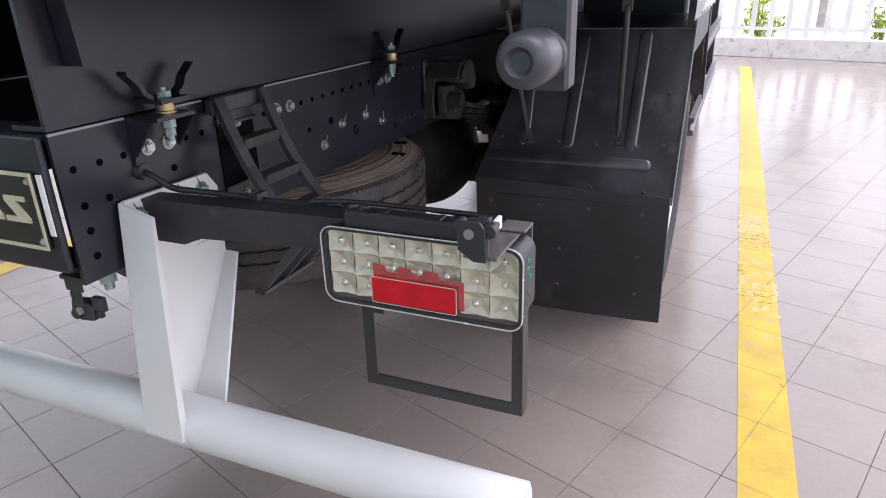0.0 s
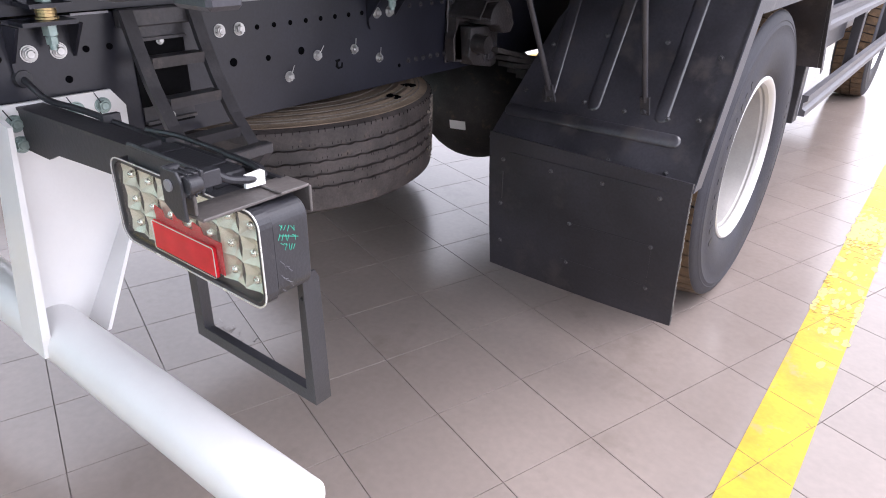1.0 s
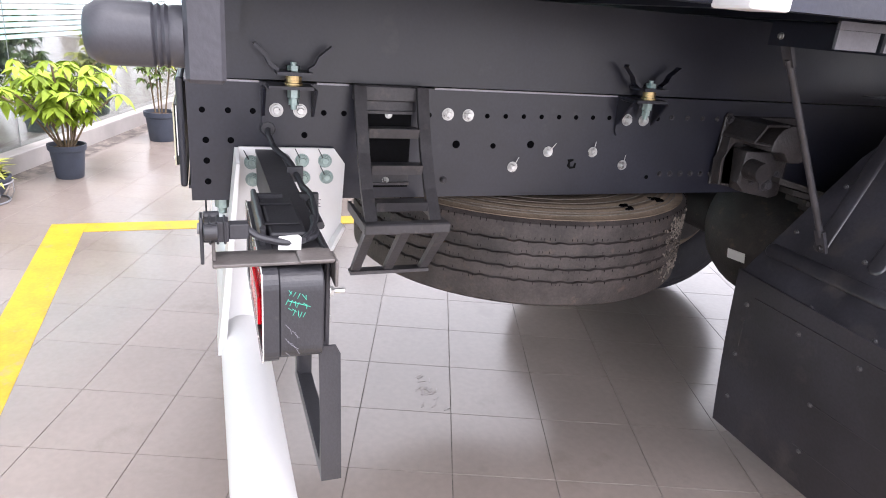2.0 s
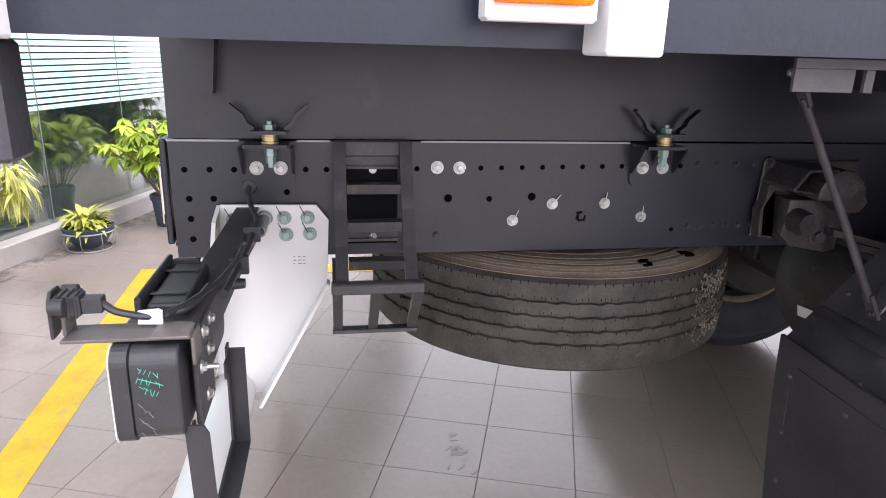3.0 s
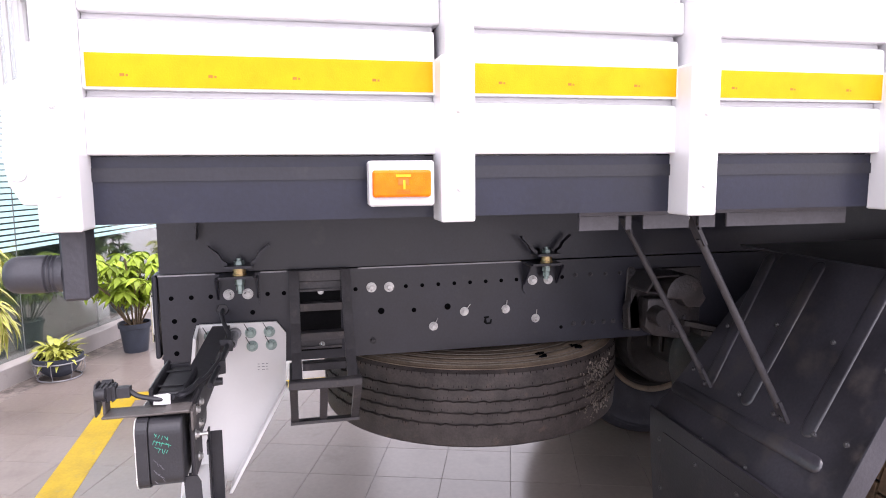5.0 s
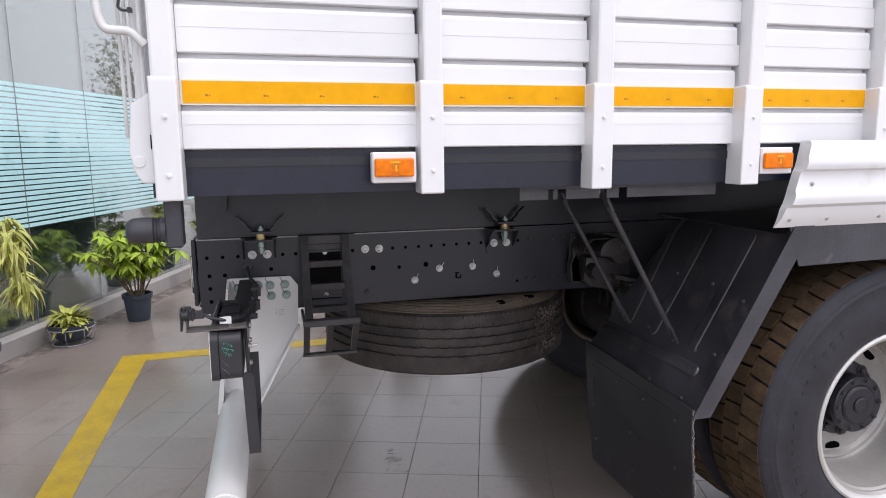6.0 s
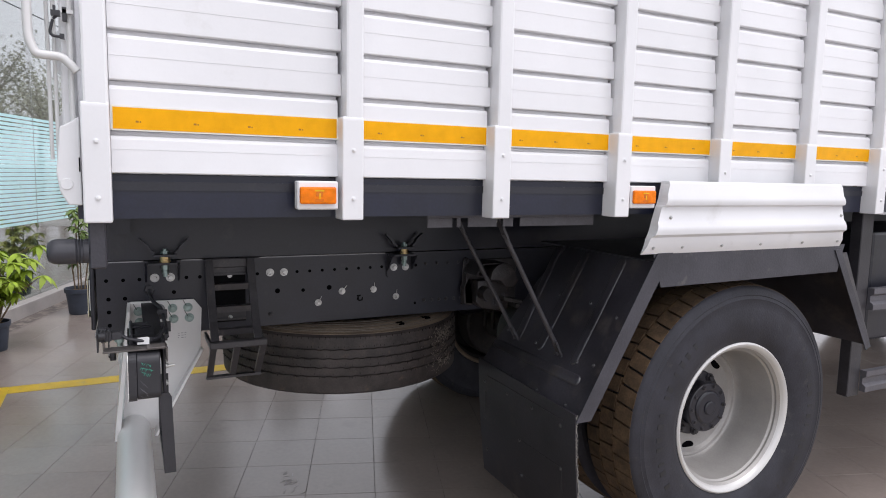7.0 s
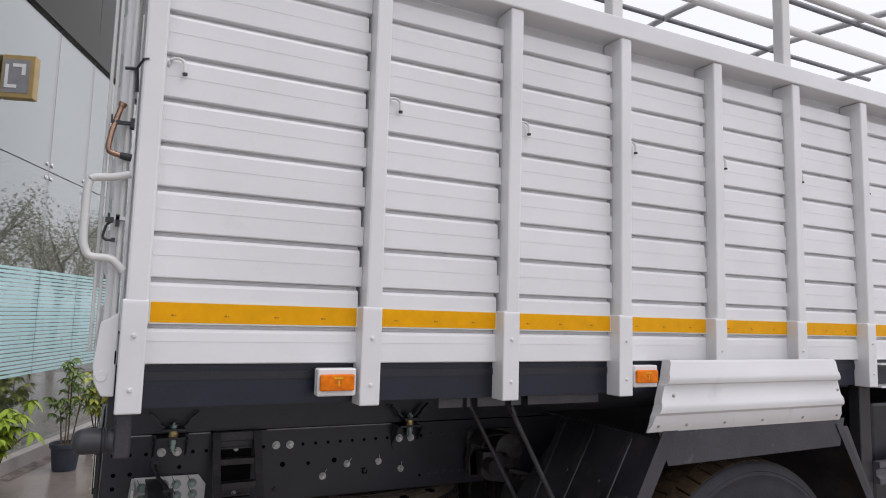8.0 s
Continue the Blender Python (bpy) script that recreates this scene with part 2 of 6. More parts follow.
BOWLLEAF = mat("yellow_green_leaf", (0.42, 0.44, 0.08), 0.45, var=0.3, scale=20, bump=0.05, each=0.35)
WOODY = mat("plant_stem_bark", (0.18, 0.13, 0.08), 0.85, var=0.3, scale=30, bump=0.4)
PALELEAF = mat("small_green_leaf", (0.16, 0.24, 0.05), 0.45, var=0.25, scale=9, bump=0.05, each=0.4)
FRAY = mat("frayed_pale_fibre", (0.19, 0.18, 0.165), 0.9, var=0.3, scale=60, bump=0.3)
FOLIAGE = mat("tree_foliage", (0.48, 0.48, 0.38), 0.6, var=0.25, scale=0.8, bump=0, each=0.3)
BARK = mat("pale_tree_bark", (0.36, 0.34, 0.30), 0.9, var=0.3, scale=6, bump=0.3)


# ---- building blocks ----
def part(name, bm, material, parent, label="", smooth=False, place=None):
    me = bpy.data.meshes.new(name)
    bm.normal_update()
    if smooth:
        for fc in bm.faces:
            fc.smooth = True
        for e in bm.edges:
            if len(e.link_faces) == 2 and e.calc_face_angle(0) > radians(38):
                e.smooth = False
    bm.to_mesh(me)
    bm.free()
    me.materials.append(material)
    return put(name, me, parent, place, label)


def put(name, me, parent, place=None, label=""):
    ob = new(name, me)
    ob.parent = parent
    if place is not None:
        ob.matrix_basis = place
    if label:
        ob["label"] = label
    return ob


def box(bm, x0, x1, y0, y1, z0, z1, turn=None):
    m = Matrix.LocRotScale(((x0 + x1) / 2, (y0 + y1) / 2, (z0 + z1) / 2), None, (abs(x1 - x0), abs(y1 - y0), abs(z1 - z0)))
    return bmesh.ops.create_cube(bm, size=1, matrix=m if turn is None else turn @ m)["verts"]


def bevel(bm, r, seg=1):
    bmesh.ops.bevel(bm, geom=list(bm.edges), offset=r, segments=seg, profile=0.5, affect="EDGES", clamp_overlap=True)
    return bm


def one_box(x0, x1, y0, y1, z0, z1, r=0.0, seg=1):
    bm = bmesh.new()
    box(bm, x0, x1, y0, y1, z0, z1)
    return bevel(bm, r, seg) if r else bm


def rod(bm, a, b, r0, r1=None, seg=14):
    a, b = Vector(a), Vector(b)
    turn = (b - a).to_track_quat("Z", "Y").to_matrix().to_4x4()
    bmesh.ops.create_cone(bm, cap_ends=True, segments=seg, radius1=r0, radius2=r0 if r1 is None else r1, depth=(b - a).length,
                          matrix=Matrix.Translation((a + b) / 2) @ turn)


def prism(bm, pts, axis, a, b):
    """A flat outline drawn on the two other axes, given thickness from a to b along the axis."""
    def at(p, v):
        return {"x": (v, p[0], p[1]), "y": (p[0], v, p[1]), "z": (p[0], p[1], v)}[axis]
    lo = [bm.verts.new(at(p, a)) for p in pts]
    hi = [bm.verts.new(at(p, b)) for p in pts]
    n = len(pts)
    faces = [bm.faces.new(lo), bm.faces.new(hi[::-1])]
    faces += [bm.faces.new((lo[i], hi[i], hi[(i + 1) % n], lo[(i + 1) % n])) for i in range(n)]
    bmesh.ops.recalc_face_normals(bm, faces=faces)


def pipe(bm, pts, r, seg=10, flat=None):
    """A round pipe through the points, or a flat strap of (width, thickness) where flat is given."""
    pts = [Vector(p) for p in pts]
    rings = []
    for i, p in enumerate(pts):
        d = (pts[min(i + 1, len(pts) - 1)] - pts[max(i - 1, 0)]).normalized()
        ref = Vector((0, 0, 1)) if abs(d.z) < 0.9 else Vector((0, 1, 0))
        s = d.cross(ref).normalized()
        u = s.cross(d).normalized()
        rings.append([bm.verts.new(p + s * math.cos(t) * r + u * math.sin(t) * r) for t in (2 * math.pi * k / seg for k in range(seg))])
    for a, b in zip(rings, rings[1:]):
        for k in range(seg):
            bm.faces.new((a[k], a[(k + 1) % seg], b[(k + 1) % seg], b[k]))
    bm.faces.new(rings[0][::-1])
    bm.faces.new(rings[-1])
    bmesh.ops.recalc_face_normals(bm, faces=list(bm.faces))


def arc(pts, n=5, cut=0.3):
    """Rounds the corners of a polyline."""
    pts = [Vector(p) for p in pts]
    out = [pts[0]]
    for a, b, c in zip(pts, pts[1:], pts[2:]):
        p, q = b.lerp(a, cut), b.lerp(c, cut)
        out += [p.lerp(b, t / n).lerp(b.lerp(q, t / n), t / n) for t in range(n + 1)]
    return out + [pts[-1]]


def revolve(prof, seg, wave=None):
    """Turns the outline (x, radius) round the x axis."""
    bm = bmesh.new()
    rings = []
    for i in range(seg):
        t = 2 * math.pi * i / seg
        row = []
        for j, (x, r) in enumerate(prof):
            dx, dr = wave(i, j, x, r) if wave else (0, 0)
            row.append(bm.verts.new((x + dx, (r + dr) * math.sin(t), (r + dr) * math.cos(t))))
        rings.append(row)
    for i in range(seg):
        a, b = rings[i], rings[(i + 1) % seg]
        for j in range(len(prof) - 1):
            bm.faces.new((a[j], a[j + 1], b[j + 1], b[j]))
    bmesh.ops.recalc_face_normals(bm, faces=list(bm.faces))
    return bm


def mesh_of(bm, name, material, smooth=False):
    me = bpy.data.meshes.new(name)
    if smooth:
        for fc in bm.faces:
            fc.smooth = True
        for e in bm.edges:
            if len(e.link_faces) == 2 and e.calc_face_angle(0) > radians(38):
                e.smooth = False
    bm.to_mesh(me)
    bm.free()
    me.materials.append(material)
    return me


def hex_bolt(material, name):
    """A flanged hexagon head on a washer, one unit of head radius, pointing along +x."""
    bm = bmesh.new()
    rod(bm, (0, 0, 0), (0.16, 0, 0), 1.15, 1.15, 18)
    rod(bm, (0.16, 0, 0), (0.30, 0, 0), 1.0, 0.9, 18)
    rod(bm, (0.30, 0, 0), (0.80, 0, 0), 0.82, 0.80, 6)
    rod(bm, (0.80, 0, 0), (0.95, 0, 0), 0.62, 0.5, 12)
    return mesh_of(bm, name, material)


BOLT, OLIVE_BOLT, BLACK_BOLT = hex_bolt(ZINC, "bolt"), hex_bolt(OLIVE, "bolt"), hex_bolt(SATIN, "bolt")


RIVET_ME = hex_bolt(RIVETGREY, "rivet_head")


def bolt(parent, p, r, me=None, turn=None, name="bolt"):
    m = Matrix.Translation(p) @ (turn or Matrix()) @ Matrix.Diagonal((r, r, r, 1))
    return put(name, me or BOLT, parent, m)


BACKWARD = pose(0, 0, 0, 0, 0, -90)

# ---- ground ----
U, N = Vector((-0.9469, 0.3214, 0)), Vector((0.3214, 0.9469, 0))  # along the glass front, and out from it into the yard


def yard(u, d, z=0.0):
    return U * u + N * d + Vector((0, 0, z))


YARD = Matrix(((U.x, N.x, 0, 0), (U.y, N.y, 0, 0), (0, 0, 1, 0), (0, 0, 0, 1)))  # carries (u, d, z) into the world

bm = bmesh.new()
box(bm, -400, 400, -400, 400, -0.3, -0.02)
ground = tagged(part("ground", bm, GROUND, None), "pale dusty open ground around the yard", "ground", kind="structure")

# ---- truck ----
truck = tagged(new("truck"), "white slatted cargo truck with black chassis, parked on tiles", "truck")

RAIL_X = 0.43


def chassis_rail(side):
    s = side * RAIL_X
    bm = bmesh.new()
    outline = [(0.073, 0.834), (6.6, 0.834), (6.6, 1.090), (0.071, 1.090)]
    prism(bm, outline, "x", s - side * 0.008, s)
    web = part("chassis_rail", bm, BLACK, truck, "black channel frame rail with drilled holes")
    for z0, z1 in ((1.082, 1.0895), (0.8345, 0.842)):
        part("rail_flange", one_box(s - side * 0.07, s - side * 0.0082, 0.078, 6.6, z0, z1), BLACK, web)
    return web


rail, rail_far = chassis_rail(1), chassis_rail(-1)
# pale grey strips paint in the sky light on the rail's top flange
for y0, y1 in ((0.070, 0.215), (0.335, 0.405), (0.602, 1.090)):
    part("rail_lip", one_box(0.4303, 0.4340, y0, y1, 1.0885, 1.0925), GALV, rail, "pale strip painting sky light on the frame rail's top edge")

bm = bmesh.new()
rod(bm, (0, 0, 0), (0.0012, 0, 0), 1, 1, 16)
HOLE_ME = mesh_of(bm, "hole", HOLE)


def hole(y, z, r=0.0062, sq=1.0):
    put("hole", HOLE_ME, rail, Matrix.Translation((RAIL_X, y, z)) @ Matrix.Diagonal((1, r, r * sq, 1)))


for y in (0.101, 0.152, 0.202, 0.3516, 0.396):
    hole(y, 1.0285)
for i in range(8):
    hole(0.740 + 0.0483 * i, 1.0315 + 0.0006 * i, 0.0058)
for y, z in ((0.106, 0.9655), (0.156, 0.9655), (0.106, 0.9215), (0.107, 0.8760), (0.31, 0.979)):
    hole(y, z, 0.0068)
for y, z, r, q in ((0.667, 0.9625, 0.0095, 1), (0.763, 0.960, 0.0068, 1), (0.864, 0.9645, 0.0095, 1), (1.224, 0.880, 0.0055, 1), (1.2255, 1.0365, 0.006, 1), (0.5945, 1.030, 0.006, 1)):
    hole(y, z, r, q)
bm = bmesh.new()
prism(bm, [(0.974, 0.927), (0.978, 0.921), (0.975, 0.910), (0.984, 0.903), (0.999, 0.905), (1.001, 0.918), (0.997, 0.919), (0.994, 0.909), (0.985, 0.909), (0.983, 0.921), (0.992, 0.924), (0.991, 0.929)], "x", RAIL_X, RAIL_X + 0.0012)
part("torn_hole", bm, RECESS, rail, "ragged hole with a bent edge")
for y, z in ((0.640, 1.033), (0.691, 1.032)):
    bolt(rail, (RAIL_X, y, z), 0.0125)
bm = bmesh.new()
rod(bm, (0.006, 0, 0), (0.0075, 0.012, 0.026), 0.0012, 0.0008, 6)
WIRE_ME = mesh_of(bm, "locking_wire", ZINC)
for y, z, a in ((0.821, 0.908, 0), (0.915, 0.947, -12), (1.044, 0.947, 20), (1.140, 0.913, 22)):
    bolt(rail, (RAIL_X, y, z), 0.0115)
    put("locking_wire", WIRE_ME, rail, Matrix.Translation((RAIL_X, y, z)) @ pose(0, 0, 0, a))
bolt(rail, (RAIL_X, 0.6417, 0.8762), 0.0088, BLACK_BOLT)
for i in range(6):
    bolt(rail, (RAIL_X, 1.265 + 0.034 * i, 0.889), 0.0075, BLACK_BOLT)
for i in range(4):
    bolt(rail, (RAIL_X, 1.27 + 0.05 * i, 1.041), 0.0065, BLACK_BOLT)

# rear cross member with the maker's plate
bm = bmesh.new()
prism(bm, [(-0.425, 0.862), (0.425, 0.862), (0.425, 1.092), (-0.425, 1.092)], "y", 0.052, 0.066)
bevel(bm, 0.005, 2)
cross = part("rear_cross_member", bm, BLACK, truck)
bm = bmesh.new()
for z0, z1 in ((0.8585, 0.866), (1.084, 1.0915)):
    box(bm, -0.42, 0.42, 0.0675, 0.14, z0, z1)
part("cross_member_flange", bm, BLACK, truck)
plate = part("maker_plate", one_box(-0.30, 0.405, 0.046, 0.0515, 0.905, 1.035, 0.002), PLATE, cross, "dark plate with pale raised border")
bm = bmesh.new()
for x0, x1, z0, z1 in ((-0.30, 0.405, 1.029, 1.035), (-0.30, 0.405, 0.905, 0.911), (-0.30, -0.295, 0.911, 1.029), (0.400, 0.405, 0.911, 1.029)):
    box(bm, x0, x1, 0.043, 0.0455, z0, z1)
part("plate_border", bm, GOLD, cross)
bm = bmesh.new()
prism(bm, [(-0.050, 0.950), (0.008, 0.950), (0.008, 0.958), (-0.018, 0.986), (0.004, 0.986), (0.004, 0.994), (-0.044, 0.994), (-0.044, 0.985), (-0.020, 0.959), (-0.050, 0.959)], "y", 0.0425, 0.0455)
EMBLEM_ME = mesh_of(bm, "emblem_block", GOLD)
for i in range(9):
    put("emblem_block", EMBLEM_ME, cross, Matrix.Translation((0.372 - 0.066 * i, 0, 0)))
for x in (0.394, -0.29):
    for z in (0.919, 1.021):
        bolt(cross, (x, 0.0455, z), 0.0055, None, BACKWARD)
part("reflective_strip", one_box(0.4095, 0.4215, 0.0495, 0.0515, 0.93, 1.032), LABEL, cross, "narrow white strip")

# bracket with a sensor hanging under the rear cross member
bm = bmesh.new()
box(bm, 0.338, 0.382, 0.098, 0.102, 0.800, 0.858)
box(bm, 0.345, 0.374, 0.098, 0.102, 0.772, 0.800)
prism(bm, [(0.330, 0.745), (0.352, 0.738), (0.385, 0.742), (0.388, 0.770), (0.368, 0.780), (0.336, 0.777)], "y", 0.103, 0.122)
box(bm, 0.386, 0.412, 0.105, 0.118, 0.762, 0.790)
box(bm, 0.392, 0.402, 0.106, 0.117, 0.748, 0.764)
rod(bm, (0.345, 0.0975, 0.752), (0.345, 0.104, 0.752), 0.011)
bevel(bm, 0.002)
drop = part("sensor_bracket", bm, PLASTIC, truck)
bm = bmesh.new()
rod(bm, (0.357, 0.1028, 0.760), (0.357, 0.098, 0.760), 0.0075)
part("sensor_eye", bm, GALV, drop)
bm = bmesh.new()
rod(bm, (0.405, 0.135, 0.8335), (0.405, 0.135, 0.812), 0.016, 0.016, 6)
rod(bm, (0.405, 0.135, 0.812), (0.405, 0.135, 0.798), 0.009)
part("tow_bolt", bm, OLIVE, truck)

# longitudinal beam of the body on top of the frame rail
for side in (1, -1):
    s = side * RAIL_X
    bm = bmesh.new()
    prism(bm, [(s - side * 0.003, 1.0945), (s - side * 0.003, 1.298), (s - side * 0.080, 1.298), (s - side * 0.080, 1.290), (s - side * 0.011, 1.290),
               (s - side * 0.011, 1.1025), (s - side * 0.080, 1.1025), (s - side * 0.080, 1.0945)], "y", 0.074, 5.5)
    beam = part("body_beam", bm, BLACK, truck, "black folded longitudinal beam")
    if side == 1:
        near_beam = beam

# body floor with cross bearers
bm = bmesh.new()
box(bm, -1.235, 1.235, 0.06, 5.45, 1.355, 1.375)
part("body_floor", bm, BLACK, truck)
for i in range(13):
    y = 0.13 + 0.4215 * i
    bm2 = bmesh.new()
    box(bm2, -1.215, 1.215, y - 0.022, y + 0.022, 1.302, 1.354)
    part("cross_bearer", bm2, BLACK, truck)
for side in (1, -1):
    bm = bmesh.new()
    prism(bm, [(side * 1.222, 1.292), (side * 1.232, 1.292), (side * 1.232, 1.3912), (side * 1.17, 1.3912), (side * 1.17, 1.378), (side * 1.222, 1.378)], "y", 0.075, 5.45)
    prism(bm, [(side * 1.222, 1.2925), (side * 1.222, 1.300), (side * 1.185, 1.300), (side * 1.185, 1.2925)], "y", 0.075, 5.45)
    part("body_sill", bm, NAVY, truck, "black folded side sill under the slats")

# spring mounts that hold the body beam to the frame
def body_mount(y):
    bm = bmesh.new()
    prism(bm, [(y - 0.048, 0.992), (y + 0.048, 0.992), (y + 0.055, 1.006), (y + 0.055, 1.089), (y - 0.055, 1.089), (y - 0.055, 1.006)], "x", 0.4305, 0.4375)
    box(bm, 0.4376, 0.496, y - 0.045, y + 0.045, 1.083, 1.0900)
    for a in (-0.055, 0.049):
        prism(bm, [(0.4376, 1.02), (0.4376, 1.083), (0.490, 1.083)], "y", y + a, y + a + 0.006)
    mount = part("body_mount", bm, BLACK, truck, "black angle bracket with a zinc bolt and brass bushes")
    for a in (-0.025, 0.025):
        bolt(mount, (0.4375, y + a, 1.033), 0.0128)
    c = y + 0.008
    bm = bmesh.new()
    rod(bm, (0.465, c, 1.040), (0.465, c, 1.136), 0.0065)
    rod(bm, (0.465, c, 1.064), (0.465, c, 1.082), 0.013, 0.013, 6)
    rod(bm, (0.465, c, 1.049), (0.465, c, 1.062), 0.0105, 0.0105, 6)
    rod(bm, (0.465, c, 1.1185), (0.465, c, 1.129), 0.0135, 0.0135, 6)
    part("mount_bolt", bm, OLIVE, mount)
    bm = bmesh.new()
    for z0, z1, r in ((1.0905, 1.0945, 0.0185), (1.0955, 1.1005, 0.016), (1.1010, 1.1055, 0.0168), (1.1060, 1.1105, 0.016)):
        rod(bm, (0.465, c, z0), (0.465, c, z1), r, r, 18)
    part("brass_bush", bm, BRASS, mount)
    bm = bmesh.new()
    box(bm, 0.430, 0.495, c - 0.036, c + 0.036, 1.1110, 1.1180)
    for k in (-1, 1):
        pts = [(c + k * 0.036, 1.1180), (c + k * 0.050, 1.128), (c + k * 0.058, 1.144), (c + k * 0.080, 1.166), (c + k * 0.077, 1.171),
               (c + k * 0.051, 1.149), (c + k * 0.043, 1.133), (c + k * 0.030, 1.124), (c + k * 0.030, 1.1181)]
        prism(bm, pts if k > 0 else pts[::-1], "x", 0.452, 0.474)
    part("mount_saddle", bm, BLACK, mount, "black saddle with two curled wings")


body_mount(0.2745)
body_mount(1.1515)
bm = bmesh.new()
prism(bm, [(0.130, 1.188), (0.176, 1.188), (0.187, 1.30), (0.122, 1.30)], "x", 0.4305, 0.470)
part("bearer_gusset", bm, BLACK, truck)

# access ladder on the frame rail
ladder = part("access_ladder", one_box(0.4305, 0.452, 0.413, 0.576, 1.060, 1.094, 0.003), LADDER, truck, "black steel step ladder with curved side rails")
CURVE = [(0.462, 1.094), (0.486, 1.03), (0.519, 0.96), (0.563, 0.892), (0.618, 0.832)]


def spline(pts, n):
    out = []
    for i in range(n + 1):
        t = i / n * (len(pts) - 1)
        k = min(int(t), len(pts) - 2)
        out.append(tuple(a + (b - a) * (t - k) for a, b in zip(pts[k], pts[k + 1])))
    return out


bm = bmesh.new()
c = spline(CURVE, 16)
prism(bm, [(x, z) for x, z in c] + [(x - 0.012, z - 0.004) for x, z in c[::-1]], "y", 0, 0.026)
SIDE_RAIL = mesh_of(bm, "side_rail", LADDER)
for y in (0.411, 0.552):
    put("side_rail", SIDE_RAIL, ladder, Matrix.Translation((0, y, 0)))
for x, z, h in ((0.499, 0.988, 0.021), (0.541, 0.917, 0.021), (0.592, 0.850, 0.020)):
    bm = bmesh.new()
    prism(bm, [(x, z), (x + 0.004, z + h), (x - 0.03, z + h), (x - 0.03, z + h - 0.005), (x - 0.006, z + h - 0.006), (x - 0.006, z)], "y", 0.438, 0.551)
    part("rung", bm, LADDER, ladder)
for z in (1.044, 0.880):
    bm = bmesh.new()
    prism(bm, [(0.4305, z - 0.012), (0.445, z - 0.012), (0.445, z - 0.006), (0.436, z - 0.006), (0.436, z + 0.022), (0.4305, z + 0.022)], "y", 0.438, 0.5515)
    part("fixing_plate", bm, LADDER, ladder)
for z in (1.0294, 0.8775):
    bolt(ladder, (0.437, 0.496, z), 0.0072)
bm = bmesh.new()
box(bm, 0.622, 0.648, 0.402, 0.588, 0.817, 0.840)
bevel(bm, 0.003)
box(bm, 0.46, 0.622, 0.404, 0.412, 0.815, 0.836)
box(bm, 0.46, 0.622, 0.578, 0.586, 0.815, 0.836)
part("foot_tread", bm, LADDER, ladder)
bm = bmesh.new()
for y0, y1 in ((0.404, 0.424), (0.480, 0.500), (0.566, 0.586)):
    prism(bm, [(0.645, 0.818), (0.622, 0.818), (0.505, 0.688), (0.522, 0.688)], "y", y0, y1)
box(bm, 0.500, 0.526, 0.402, 0.588, 0.680, 0.688)
part("lower_guard", bm, LADDER, ladder)

# added plate, its black gives the shade between the rungs
part("ladder_back", one_box(0.4308, 0.4330, 0.438, 0.551, 0.860, 1.050), RECESS, ladder, "black plate standing in for the shade behind the rungs")

# spare wheel slung flat under the frame
def tyre_profile(w, r, bead, crown=0.010, grooves=(), gw=0.006, gd=0.009):
    h = w / 2
    prof = [(-h * 0.62, bead), (-h * 0.78, bead + 0.012), (-h * 0.93, bead + 0.06), (-h, bead + 0.115), (-h * 0.985, bead + 0.16), (-h * 0.93, r - 0.040), (-h * 0.90, r - 0.034), (-h * 0.90, r - 0.016), (-h * 0.83, r - 0.005)]
    top = []
    for g in sorted(grooves):
        for dx, dd in ((-gw, 0), (-gw * 0.6, gd), (gw * 0.6, gd), (gw, 0)):
            x = g * h + dx
            top.append((x, r - crown * (x / h) ** 2 - dd))
    return prof + top + [(-x, q) for x, q in prof[::-1]]


def wavy(i, j, x, r):
    """Grooves that step to and fro in long waves, a little uneven."""
    if abs(x) > 0.105 or r < 0.49:
        return 0, 0
    return (-0.0012, -0.0011, 0.0012, 0.0014)[(i + int(x * 70)) % 4] + 0.0010 * math.sin(i * 2.3 + x * 90), 0.0012 * math.sin(i * 3.1 + x * 40)


bm = revolve(tyre_profile(0.255, 0.512, 0.265, 0.012, (-0.32, -0.05, 0.22, 0.49), 0.0042, 0.009), 252, wavy)
spare_at = pose(0.055, 1.03, 0.684, 0, -90, 0)
spare = part("spare_wheel", revolve([(-0.09, 0.262), (-0.10, 0.285), (-0.075, 0.25), (-0.03, 0.235), (0.0, 0.20), (0.02, 0.10), (0.02, 0.0005)], 64), CAST, truck, "spare wheel slung flat under the frame", True, spare_at)
part("tyre", bm, SPARE, spare, "worn dusty tyre with wavy grooves", True)
bm = bmesh.new()
rng = random.Random(31)
for k in range(150):
    a = 2 * math.pi * (k + rng.uniform(-0.2, 0.2)) / 150
    bmesh.ops.create_cube(bm, size=1, matrix=pose(0, 0, 0, -math.degrees(a)) @ Matrix.Translation((0.104 + rng.uniform(-0.002, 0.002), 0, 0.5068)) @ Matrix.Diagonal((rng.uniform(0.004, 0.009), 0.0012, 0.0035, 1)))
for g in (-0.32, -0.05, 0.22, 0.49):
    for k in range(230):
        a = 2 * math.pi * (k + rng.uniform(-0.3, 0.3)) / 230
        bmesh.ops.create_cube(bm, size=1, matrix=pose(0, 0, 0, -math.degrees(a)) @ Matrix.Translation((g * 0.1275 + rng.choice((-0.0075, 0.0075)), 0, 0.5115 - 0.012 * g * g)) @ Matrix.Diagonal((0.006, 0.0011, 0.0015, 1)))
part("sipe", bm, HOLE, spare)["kind"] = "stuff"
bm = bmesh.new()
